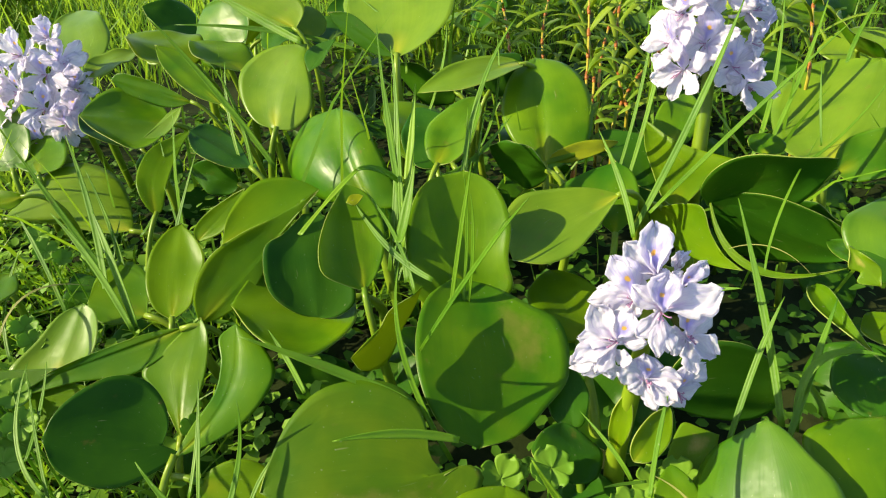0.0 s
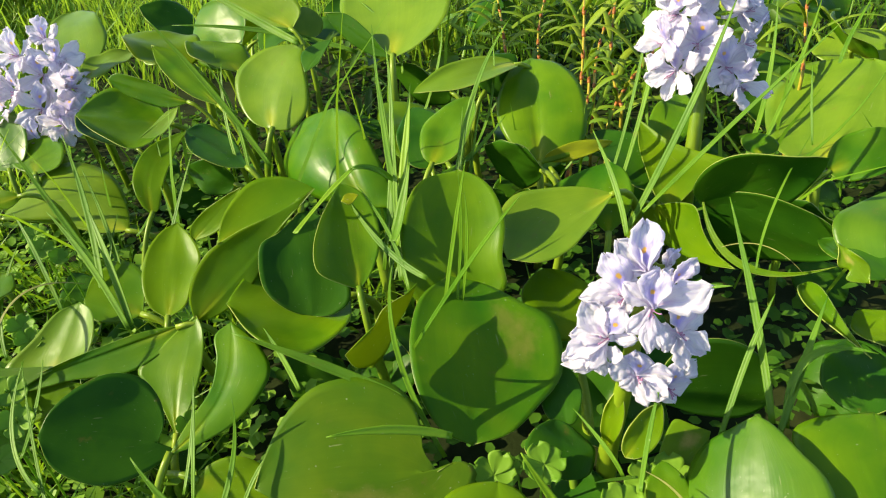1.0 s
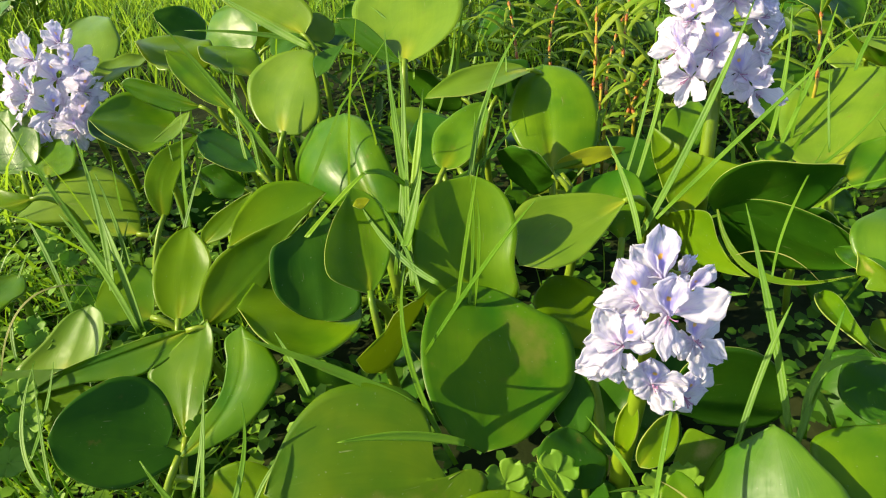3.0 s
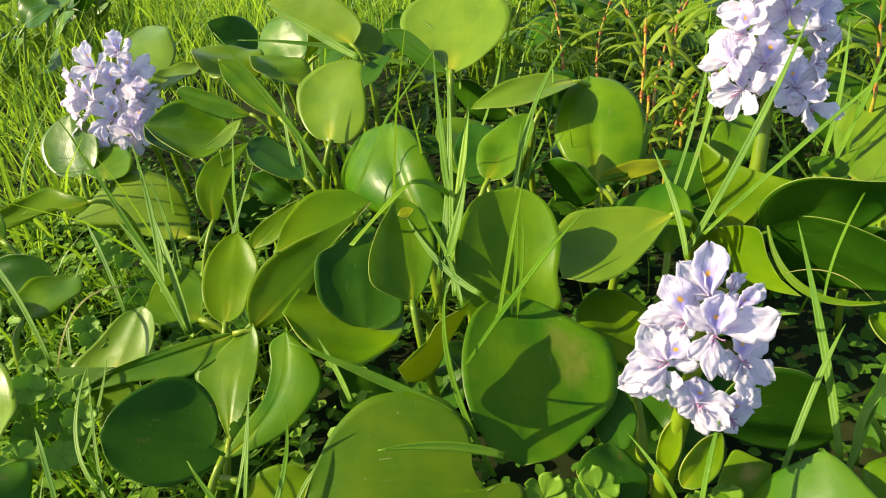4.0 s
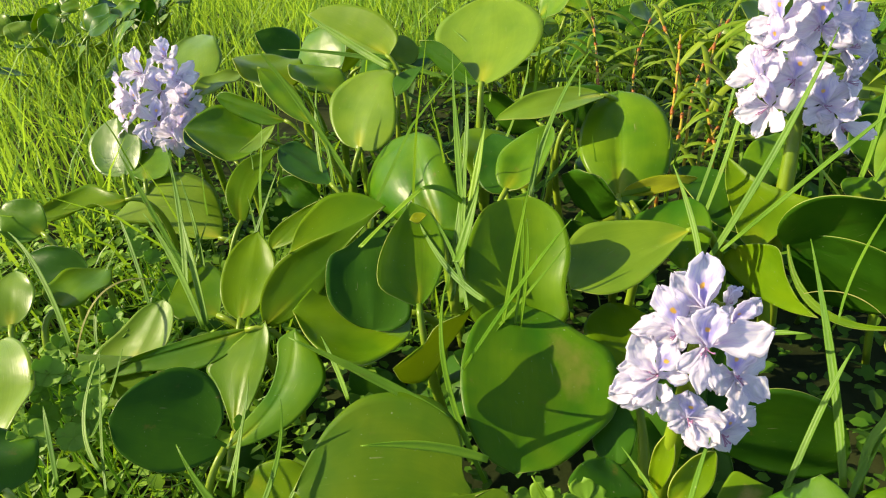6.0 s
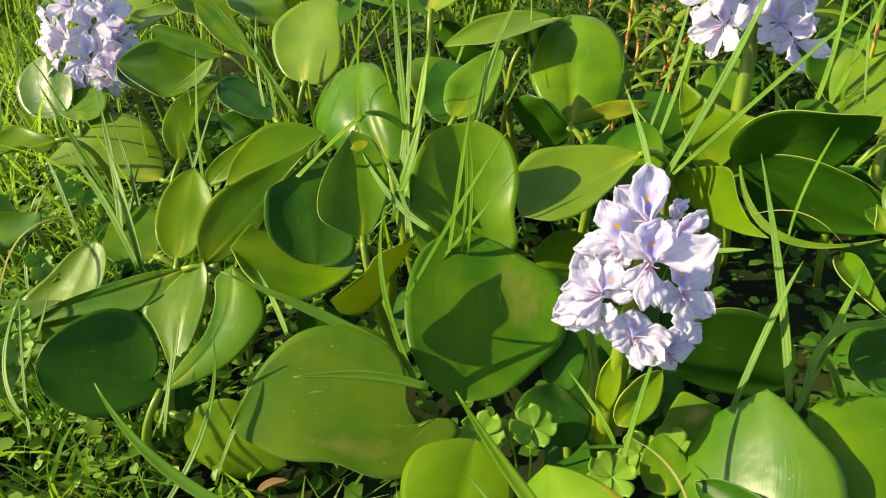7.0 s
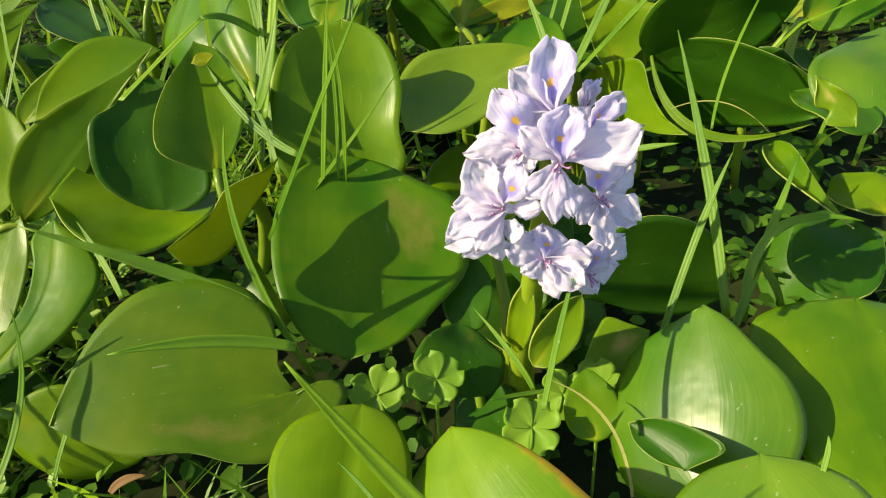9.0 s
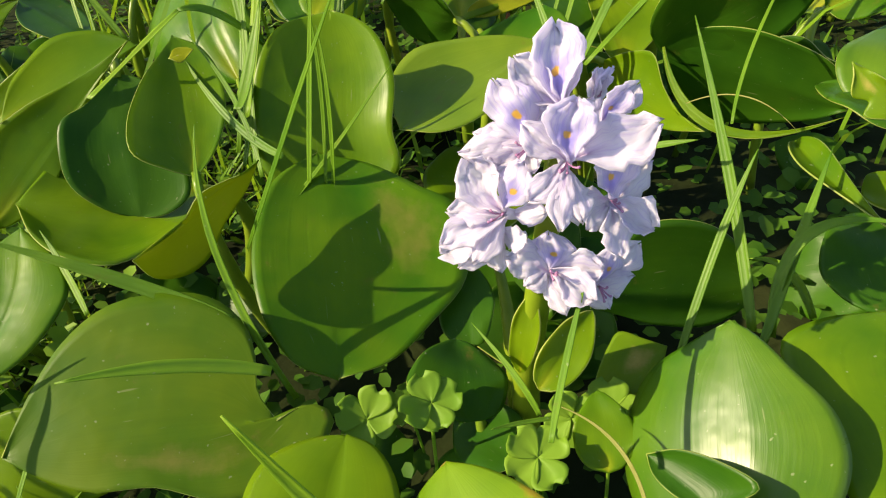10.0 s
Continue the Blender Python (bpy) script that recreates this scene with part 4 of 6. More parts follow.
flower(plant, (0.3397, 0.7329, 0.2798), (-0.36, -0.82, 0.45), 0.0329, (0.339, 0.753, 0.265), roll=-8, open_=1)
flower(plant, (0.3212, 0.7122, 0.2366), (-0.48, -0.78, 0.41), 0.0317, (0.334, 0.732, 0.220), roll=-2, open_=1)
flower(plant, (0.3478, 0.7076, 0.2135), (0.05, -0.91, 0.41), 0.0317, (0.331, 0.722, 0.198), roll=7, open_=1)
flower(plant, (0.3004, 0.7070, 0.2123), (-0.80, -0.56, 0.23), 0.0329, (0.331, 0.720, 0.195), roll=8, open_=0.95)
flower(plant, (0.3638, 0.7056, 0.1956), (0.42, -0.88, 0.20), 0.0293, (0.329, 0.716, 0.184), roll=2, open_=0.95)
flower(plant, (0.3026, 0.7283, 0.2609), (-0.77, -0.55, 0.32), 0.0317, (0.337, 0.743, 0.244), roll=-1, open_=0.95)
flower(plant, (0.3676, 0.7363, 0.2582), (0.57, -0.67, 0.47), 0.0317, (0.337, 0.745, 0.248), roll=-4, open_=0.95)
flower(plant, (0.3706, 0.7278, 0.2288), (0.81, -0.53, 0.24), 0.0317, (0.334, 0.732, 0.220), roll=-6, open_=0.95)
flower(plant, (0.3062, 0.7370, 0.2843), (-0.70, -0.56, 0.44), 0.0317, (0.340, 0.754, 0.269), roll=-1, open_=0.95)
flower(plant, (0.2914, 0.7197, 0.2374), (-0.86, -0.48, 0.18), 0.0293, (0.334, 0.733, 0.223), roll=-3, open_=0.9)
flower(plant, (0.3646, 0.7442, 0.2820), (0.42, -0.66, 0.62), 0.0305, (0.340, 0.756, 0.272), roll=-9, open_=0.9)
flower(plant, (0.3281, 0.7422, 0.3068), (-0.22, -0.65, 0.72), 0.0305, (0.343, 0.765, 0.294), roll=-1, open_=0.8)
plant = hyacinth(0.423, 0.598, "water hyacinth with dark rolled leaves in shade")
leaf(plant, (0.294, 0.573, 0.139), (0.367, 0.523, 0.202), 0.071, (-0.29, -0.88, -0.36), leaf_deep_shade, cup=20, bend=0.05, sway=-0.06, wave=0.02, petiole=False)
leaf(plant, (0.405, 0.541, 0.117), (0.35, 0.574, 0.141), 0.050, (-0.59, -0.68, -0.44), leaf_deep_shade, cup=15, bend=0.05, wave=0.02, petiole=False)
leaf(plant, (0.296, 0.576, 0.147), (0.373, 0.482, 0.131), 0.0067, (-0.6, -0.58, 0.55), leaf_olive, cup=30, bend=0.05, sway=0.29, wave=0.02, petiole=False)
outlined_leaf(plant, (0.2960, 0.5719, 0.1429), (0.3934, 0.5139, 0.1170), (-0.29, -0.88, -0.36), leaf_deep_shade, ((0.12, 0.16), (0.45, 0.30), (0.85, 0.22)), ((0.06, 0.2), (0.26, 0.43), (0.55, 0.38), (0.82, 0.2)), curl=(0.2, 0.2), wave=0.01, petiole=False)
leaf(plant, (0.434, 0.637, 0.13), (0.5, 0.637, 0.164), 0.047, (-0.28, -0.77, 0.57), leaf_green, cup=10, bend=0.05, wave=0.02)
leaf(plant, (0.396, 0.453, 0.142), (0.435, 0.537, 0.165), 0.087, (-0.32, -0.11, 0.94), leaf_cool, cup=10, bend=0.05, wave=0.02, blunt=0.8, petiole=False)
leaf(plant, (0.385, 0.447, 0.142), (0.368, 0.51, 0.138), 0.034, (-0.03, 0.06, 1), leaf_deep_shade, cup=20, bend=0.05, wave=0.02, petiole=False)
outlined_leaf(plant, (0.3358, 0.3904, 0.1824), (0.3213, 0.4095, 0.2001), (-0.5, -0.7, 0.5), leaf_scorched, ((0.1, 0.12), (0.3, 0.30), (0.42, 0.14), (0.6, 0.26), (0.85, 0.08)), ((0.3, 0.2), (0.7, 0.12)), curl=(0.2, 0.2), wave=0.05, petiole=False)
plant = hyacinth(0.168, 0.816, "water hyacinth with broad sunlit leaf among red-stemmed weeds")
leaf(plant, (0.187, 0.748, 0.092), (0.137, 0.822, 0.125), 0.096, (0.29, -0.21, 0.93), leaf_deep_shade, cup=10, bend=0.05, wave=0.02)
leaf(plant, (0.154, 0.811, 0.195), (0.037, 0.765, 0.184), 0.056, (-0.02, -0.17, 0.99), leaf_pale, cup=15, bend=0.05, sway=-0.05, wave=0.02)
leaf(plant, (0.116, 0.804, 0.167), (0.153, 0.834, 0.199), 0.051, (0.19, -0.81, 0.55), leaf_deep_shade, cup=-20, bend=0.05, wave=0.02)
outlined_leaf(plant, (0.1691, 0.7022, 0.1202), (0.1706, 0.8317, 0.194), (-0.14, -0.4887, 0.8611), leaf_green, ((0.18, 0.19), (0.47, 0.28), (0.9, 0.15)), ((0.07, 0.27), (0.35, 0.37), (0.67, 0.33), (0.91, 0.18)), curl=(-0.3, -0.3), bend=0.06)
leaf(plant, (0.174, 0.706, 0.126), (0.247, 0.716, 0.137), 0.018, (0.05, -0.89, 0.46), leaf_yellow, cup=10, bend=0.05, wave=0.12, petiole=False)
plant = hyacinth(-0.008, 0.981, "water hyacinth with large round bright leaf")
leaf(plant, (0.044, 1.005, 0.132), (0.085, 1.031, 0.141), 0.035, (0.41, -0.81, 0.41), leaf_pale, cup=20, bend=0.05, wave=0.02)
leaf(plant, (0.076, 0.92, 0.126), (-0.007, 0.975, 0.148), 0.074, (-0.58, -0.73, -0.36), leaf_deep_shade, cup=12, bend=0.05, wave=0.02)
outlined_leaf(plant, (0.0037, 0.9046, 0.1824), (0.0027, 1.0835, 0.2623), (-0.2608, -0.3946, 0.8811), leaf_pale, ((0.25, 0.19), (0.59, 0.4), (0.82, 0.38), (0.96, 0.21)), ((0.04, 0.19), (0.17, 0.35), (0.41, 0.41), (0.66, 0.34), (0.86, 0.18)), rise=(5, 3), curl=(0.2, 0.15), wave=0.006)
outlined_leaf(plant, (-0.0001, 0.9122, 0.1803), (-0.0847, 0.9596, 0.2297), (-0.3773, -0.9, 0.2183), leaf_deep_shade, ((0.25, 0.11), (0.66, 0.12), (0.87, 0.07)), ((0.43, 0.12), (0.76, 0.13)), petiole=False)
plant = hyacinth(-0.455, 0.579, "small water hyacinth with olive leaves in wet grass")
leaf(plant, (-0.468, 0.637, 0.102), (-0.525, 0.654, 0.129), 0.052, (0.16, -0.63, 0.76), leaf_green, cup=20, bend=0.05, wave=0.02)
leaf(plant, (-0.394, 0.598, 0.075), (-0.465, 0.603, 0.093), 0.042, (0.11, -0.73, 0.67), leaf_deep_shade, cup=20, bend=0.05, wave=0.02)
plant = hyacinth(0.074, 0.308, "water hyacinth with wide low leaf stained brown")
outlined_leaf(plant, (0.0912, 0.3651, 0.0793), (0.0766, 0.4906, 0.1321), (0.200, -0.3600, 0.9000), leaf_scarred, ((0.07, 0.15), (0.22, 0.24), (0.43, 0.28), (0.65, 0.26), (0.85, 0.18)), ((0.04, 0.19), (0.17, 0.36), (0.34, 0.52), (0.64, 0.53), (0.76, 0.39), (0.92, 0.2)), sway=0.04, rise=(4, 4), curl=(0.15, 0.2), bend=0.03, wave=0.01, petiole=False)
outlined_leaf(plant, (0.068, 0.336, 0.0888), (-0.0439, 0.3204, 0.0972), (0.1269, -0.4318, 0.893), leaf_stained, ((-0.13, -0.05), (-0.22, 0.01), (-0.14, 0.15), (0.05, 0.26), (0.24, 0.26), (0.44, 0.19), (0.68, 0.17), (0.88, 0.08)), ((0.07, 0.13), (0.07, 0.25), (0.11, 0.41), (0.23, 0.53), (0.41, 0.58), (0.66, 0.55), (0.83, 0.41), (0.93, 0.23), (0.98, 0.08)), curl=(0.15, 0.1), bend=0.03, wave=0.006, petiole=False)
outlined_leaf(plant, (0.0991, 0.2397, 0.1069), (0.1052, 0.3084, 0.1128), (0.0196, -0.0869, 0.996), leaf_olive, ((0.19, 0.33), (0.56, 0.48), (0.83, 0.42), (0.97, 0.2)), ((0.18, 0.29), (0.52, 0.36), (0.77, 0.29), (0.94, 0.15)), rise=(-3, -3), curl=(-0.3, -0.3), bend=0.05)
outlined_leaf(plant, (0.1628, 0.23, 0.1156), (0.1435, 0.291, 0.1163), (-0.517, -0.1737, 0.8382), leaf_rusty, ((0.46, 0.5), (0.76, 0.48), (0.94, 0.24)), ((-0.09, 0.57), (0.24, 0.52), (0.58, 0.37), (0.84, 0.18)), rise=(-4, -6), curl=(-0.2, -0.2), bend=0.04, edge=edge_dry)
plant = hyacinth(0.286, 0.295, "water hyacinth with broad pointed leaves catching white highlights")
outlined_leaf(plant, (0.3101, 0.4172, 0.0702), (0.2217, 0.4114, 0.068), (0.0582, -0.9762, 0.2089), leaf_deep_shade, ((0.06, 0.17), (0.27, 0.25), (0.56, 0.2), (0.81, 0.09)), ((0.06, 0.23), (0.31, 0.47), (0.64, 0.52), (0.87, 0.36)), curl=(0.2, 0.2), petiole=False)
leaf(plant, (0.21, 0.312, 0.068), (0.21, 0.342, 0.086), 0.027, (-0.17, -0.51, 0.84), leaf_green, cup=10, bend=0.05, wave=0.02, petiole=False)
outlined_leaf(plant, (0.2441, 0.2682, 0.0867), (0.2609, 0.3412, 0.1252), (-0.5989, -0.2616, 0.7569), leaf_cool, ((0.03, 0.43), (0.3, 0.58), (0.59, 0.56), (0.8, 0.43), (0.92, 0.19)), ((0.11, 0.34), (0.35, 0.46), (0.57, 0.42), (0.74, 0.28), (0.93, 0.11)), rise=(-12, -13), curl=(-0.25, -0.25), bend=0.02, wave=0.004)
outlined_leaf(plant, (0.3171, 0.2358, 0.0965), (0.3366, 0.3508, 0.114), (-0.0411, -0.1436, 0.9888), leaf_green, ((0.08, 0.24), (0.36, 0.35), (0.7, 0.42), (0.86, 0.41), (0.96, 0.25)), ((0.21, 0.31), (0.61, 0.38), (0.93, 0.24)), rise=(-4, -4), curl=(-0.15, -0.15), bend=0.02)
outlined_leaf(plant, (0.2397, 0.2028, 0.1495), (0.2434, 0.2463, 0.1522), (-0.3766, -0.0247, 0.926), leaf_cool, ((0.27, 0.57), (0.66, 0.73), (0.93, 0.46)), ((0.23, 0.58), (0.62, 0.56), (0.86, 0.33)), rise=(-4, -4), curl=(-0.2, -0.2), bend=0.03)
outlined_leaf(plant, (0.2364, 0.2744, 0.0996), (0.2199, 0.3004, 0.0978), (-0.5072, -0.2642, 0.8204), leaf_deep_shade, ((0.36, 0.16), (0.75, 0.15)), ((-0.28, 0.59), (0.23, 0.53), (0.69, 0.32)), rise=(24, 22), curl=(0.4, 0.4), petiole=False)
leaf(plant, (0.344, 0.378, 0.133), (0.335, 0.459, 0.133), 0.020, (-0.3, -0.04, 0.95), leaf_olive, fold=20, cup=40, bend=0.05, sway=-0.06, wave=0.02, point=0.9, wide=0.72, petiole=False)
leaf(plant, (0.334, 0.349, 0.112), (0.352, 0.418, 0.114), 0.043, (-0.18, 0.01, 0.98), leaf_deep_shade, cup=15, bend=0.05, wave=0.02, petiole=False)
leaf(plant, (0.373, 0.396, 0.125), (0.369, 0.441, 0.121), 0.033, (-0.3, 0.06, 0.95), leaf_olive, cup=10, bend=0.05, wave=0.02, petiole=False)
plant = hyacinth(-0.309, 1.089, "water hyacinth with pale round leaves in tall grass")
leaf(plant, (-0.242, 1.036, 0.152), (-0.313, 1.133, 0.206), 0.108, (-0.4, -0.65, 0.65), leaf_green, cup=10, bend=0.05, wave=0.02)
plant = hyacinth(0.550, 0.808, "water hyacinth with big round leaf streaked by light")
outlined_leaf(plant, (0.4909, 0.7496, 0.0801), (0.6062, 0.9039, 0.1446), (-0.3378, -0.1372, 0.9312), leaf_pale, ((0.07, 0.24), (0.36, 0.43), (0.77, 0.5), (0.98, 0.37)), ((0.04, 0.17), (0.23, 0.29), (0.58, 0.28), (0.9, 0.15)), curl=(0.2, 0.2), wave=0.005)
leaf(plant, (0.545, 0.988, 0.013), (0.575, 1.102, 0.101), 0.124, (0.14, -0.63, 0.76), leaf_deep_shade, cup=10, bend=0.05, wave=0.02)
leaf(plant, (0.671, 1.045, 0.079), (0.711, 1.13, 0.117), 0.119, (-0.28, -0.28, 0.92), leaf_pale, cup=20, bend=0.05, wave=0.02)
plant = hyacinth(-0.294, 0.536, "water hyacinth with long pale leaf over clover")
outlined_leaf(plant, (-0.2612, 0.4636, 0.0659), (-0.2528, 0.5241, 0.0971), (-0.1007, -0.4447, 0.89), leaf_pale, ((0.01, 0.58), (0.44, 0.39), (0.82, 0.24)), ((0.24, 0.43), (0.55, 0.44), (0.88, 0.24)), rise=(8, 8), curl=(0.4, 0.4))
leaf(plant, (-0.25, 0.684, 0.094), (-0.234, 0.789, 0.145), 0.036, (0.26, -0.46, 0.85), leaf_olive, cup=15, bend=0.05, sway=-0.15, wave=0.02)
leaf(plant, (-0.376, 0.526, 0.081), (-0.366, 0.598, 0.083), 0.065, (0.02, -0.03, 1), leaf_olive, cup=20, bend=0.05, wave=0.02)
leaf(plant, (-0.39, 0.483, 0.087), (-0.426, 0.544, 0.11), 0.046, (0.1, -0.3, 0.95), leaf_pale, cup=20, bend=0.05, wave=0.02)


# ---- grass ----
def blade(low, mid, top, width, view, mat, label="long green grass blade among hyacinth leaves", torn=False):
    pts = curve3(low, mid, top, 18)
    foot_z = ground_height(pts[0][0], pts[0][1])
    tan = np.gradient(pts, axis=0)
    tan /= np.linalg.norm(tan, axis=1, keepdims=True)
    side = np.cross(tan, np.array(view, float))
    side /= np.linalg.norm(side, axis=1, keepdims=True)
    nrm = np.cross(side, tan)
    t = np.linspace(0, 1, 18)
    hw = width / 2 * np.minimum(1, (1.02 - t) / 0.45) ** 0.8 * (0.75 + 0.25 * np.minimum(1, t / 0.2))
    if torn:
        hw = width / 2 * (0.85 + 0.15 * np.cos(9 * t))
    cols = np.array([-1, -0.5, 0, 0.5, 1.0])
    tilt = 0.5
    grid = pts[:, None, :] + side[:, None, :] * (hw[:, None] * cols[None, :] * math.cos(tilt))[..., None] + nrm[:, None, :] * (hw[:, None] * (np.abs(cols) * 0.35 + cols * 0.08)[None, :])[..., None]
    uv = np.stack([np.broadcast_to((cols + 1) / 2, (18, 5)), np.broadcast_to(t[:, None], (18, 5))], -1)
    verts, faces, uvs, rim = sheet(grid, uv, 0.0003)
    return tagged(mesh_part("grass_blade", verts, faces, [mat], None, uvs), label, "grass blade", "long grass blades")


blade((-0.283, 0.435, 0.103), (-0.334, 0.484, 0.148), (-0.381, 0.514, 0.172), 0.0051, (0.01, -0.64, 0.77), grass_green)
blade((-0.164, 0.303, 0.099), (-0.186, 0.339, 0.116), (-0.207, 0.386, 0.15), 0.0026, (-0.06, -0.51, 0.86), grass_green)
blade((-0.176, 0.286, 0.126), (-0.192, 0.308, 0.143), (-0.204, 0.323, 0.152), 0.0041, (-0.02, -0.5, 0.87), grass_green)
blade((-0.198, 0.494, 0.088), (-0.24, 0.538, 0.131), (-0.28, 0.569, 0.164), 0.0067, (-0.1, -0.67, 0.74), grass_green)
blade((-0.196, 0.497, 0.09), (-0.226, 0.545, 0.127), (-0.252, 0.584, 0.157), 0.0078, (-0.11, -0.67, 0.73), grass_green)
blade((-0.268, 0.422, 0.108), (-0.256, 0.464, 0.146), (-0.216, 0.49, 0.139), 0.0021, (-0.04, -0.64, 0.77), grass_dry, 'thin curved pale grass stem')
blade((-0.214, 0.355, 0.091), (-0.221, 0.393, 0.099), (-0.23, 0.43, 0.113), 0.0034, (-0.06, -0.55, 0.84), grass_green)
blade((-0.082, 0.31, 0.107), (-0.084, 0.345, 0.124), (-0.089, 0.375, 0.141), 0.0027, (-0.18, -0.53, 0.83), grass_green)
blade((0.238, 0.437, 0.149), (0.254, 0.429, 0.156), (0.268, 0.421, 0.162), 0.0037, (-0.59, -0.51, 0.62), grass_green, 'cut pale grass stub among leaves')
blade((0.044, 0.379, 0.094), (0.041, 0.361, 0.084), (0.052, 0.348, 0.077), 0.0039, (-0.28, -0.53, 0.8), dead_brown, 'curled dry brown leaf strip on the soil')
blade((-0.045, 0.328, 0.027), (-0.037, 0.332, 0.032), (-0.024, 0.333, 0.034), 0.0059, (-0.18, -0.45, 0.87), dead_brown, 'withered brown leaf lying on the grass')
blade((0.299, 0.524, 0.125), (0.326, 0.506, 0.136), (0.345, 0.476, 0.128), 0.0008, (-0.63, -0.51, 0.58), grass_dry, 'thin pale grass stem')
blade((0.027, 0.508, 0.117), (0.03, 0.567, 0.174), (0.02, 0.622, 0.259), 0.0053, (-0.37, -0.68, 0.63), grass_green)
blade((0.037, 0.5, 0.122), (0.034, 0.543, 0.161), (0.034, 0.592, 0.23), 0.0061, (-0.37, -0.66, 0.65), grass_green)
blade((0.072, 0.518, 0.107), (0.082, 0.562, 0.147), (0.093, 0.607, 0.205), 0.0044, (-0.42, -0.65, 0.64), grass_green)
blade((0.092, 0.527, 0.102), (0.093, 0.579, 0.148), (0.109, 0.635, 0.219), 0.0045, (-0.43, -0.65, 0.62), grass_green)
blade((0.045, 0.479, 0.126), (0.03, 0.516, 0.156), (0.003, 0.546, 0.187), 0.0041, (-0.36, -0.65, 0.67), grass_green)
blade((-0.17, 0.756, 0.108), (-0.189, 0.805, 0.159), (-0.196, 0.851, 0.205), 0.0049, (-0.23, -0.76, 0.6), grass_green)
blade((-0.227, 0.548, 0.062), (-0.254, 0.604, 0.109), (-0.287, 0.652, 0.166), 0.0055, (-0.12, -0.68, 0.72), grass_green)
blade((-0.178, 0.561, 0.076), (-0.188, 0.602, 0.107), (-0.208, 0.64, 0.15), 0.0041, (-0.18, -0.68, 0.71), grass_green)
blade((-0.296, 0.555, 0.06), (-0.331, 0.6, 0.103), (-0.362, 0.634, 0.13), 0.0051, (-0.06, -0.67, 0.74), grass_green)
blade((-0.241, 0.54, 0.063), (-0.253, 0.581, 0.092), (-0.253, 0.628, 0.127), 0.0042, (-0.12, -0.66, 0.74), grass_green)
blade((0.048, 0.512, 0.119), (0.029, 0.573, 0.187), (0.019, 0.632, 0.293), 0.0068, (-0.37, -0.7, 0.62), grass_green)
blade((0.021, 0.521, 0.119), (0.03, 0.597, 0.203), (0.027, 0.648, 0.271), 0.0059, (-0.38, -0.71, 0.59), grass_green)
blade((0.034, 0.516, 0.145), (0.041, 0.57, 0.188), (0.048, 0.62, 0.244), 0.0096, (-0.38, -0.69, 0.61), grass_light)
blade((0.033, 0.509, 0.154), (0.039, 0.53, 0.168), (0.047, 0.559, 0.199), 0.0110, (-0.37, -0.66, 0.65), grass_green)
blade((0.079, 0.529, 0.105), (0.095, 0.619, 0.206), (0.139, 0.674, 0.282), 0.0066, (-0.44, -0.7, 0.56), grass_green)
blade((0.088, 0.532, 0.109), (0.088, 0.584, 0.157), (0.092, 0.633, 0.216), 0.0055, (-0.43, -0.66, 0.62), grass_green)
blade((0.071, 0.591, 0.171), (0.096, 0.607, 0.178), (0.13, 0.629, 0.207), 0.0061, (-0.44, -0.68, 0.59), grass_green)
blade((-0.129, 0.749, 0.11), (-0.192, 0.788, 0.193), (-0.254, 0.811, 0.271), 0.0082, (-0.23, -0.78, 0.58), grass_green)
blade((-0.153, 0.737, 0.103), (-0.17, 0.781, 0.167), (-0.199, 0.81, 0.218), 0.0048, (-0.24, -0.76, 0.6), grass_green)
blade((-0.246, 0.541, 0.069), (-0.27, 0.608, 0.133), (-0.298, 0.659, 0.2), 0.0079, (-0.11, -0.7, 0.71), grass_green)
blade((-0.247, 0.571, 0.072), (-0.297, 0.607, 0.142), (-0.336, 0.634, 0.204), 0.0068, (-0.08, -0.7, 0.71), grass_green)
blade((-0.196, 0.545, 0.069), (-0.194, 0.603, 0.113), (-0.177, 0.666, 0.175), 0.0047, (-0.17, -0.68, 0.71), grass_green)
blade((0.231, 0.567, 0.116), (0.289, 0.619, 0.205), (0.33, 0.655, 0.295), 0.0075, (-0.6, -0.61, 0.51), grass_green)
blade((0.246, 0.573, 0.133), (0.319, 0.603, 0.194), (0.406, 0.616, 0.282), 0.0048, (-0.63, -0.59, 0.51), grass_green)
blade((0.232, 0.659, 0.112), (0.266, 0.72, 0.19), (0.287, 0.771, 0.27), 0.0042, (-0.57, -0.65, 0.5), grass_green)
blade((0.246, 0.66, 0.12), (0.279, 0.718, 0.196), (0.301, 0.767, 0.27), 0.0055, (-0.58, -0.64, 0.5), grass_green)
blade((0.228, 0.549, 0.124), (0.224, 0.589, 0.152), (0.209, 0.633, 0.188), 0.0062, (-0.55, -0.61, 0.58), grass_green)
blade((0.285, 0.363, 0.093), (0.287, 0.42, 0.138), (0.279, 0.478, 0.198), 0.0064, (-0.62, -0.48, 0.62), grass_green)
blade((0.252, 0.361, 0.076), (0.276, 0.396, 0.12), (0.295, 0.417, 0.157), 0.0050, (-0.61, -0.46, 0.65), grass_green)
blade((0.284, 0.351, 0.097), (0.308, 0.386, 0.122), (0.331, 0.419, 0.152), 0.0059, (-0.64, -0.44, 0.63), grass_green)
blade((0.292, 0.359, 0.093), (0.309, 0.384, 0.129), (0.343, 0.372, 0.142), 0.0062, (-0.64, -0.44, 0.63), grass_green)
blade((0.317, 0.371, 0.09), (0.31, 0.39, 0.104), (0.295, 0.4, 0.105), 0.0048, (-0.63, -0.43, 0.64), grass_green)
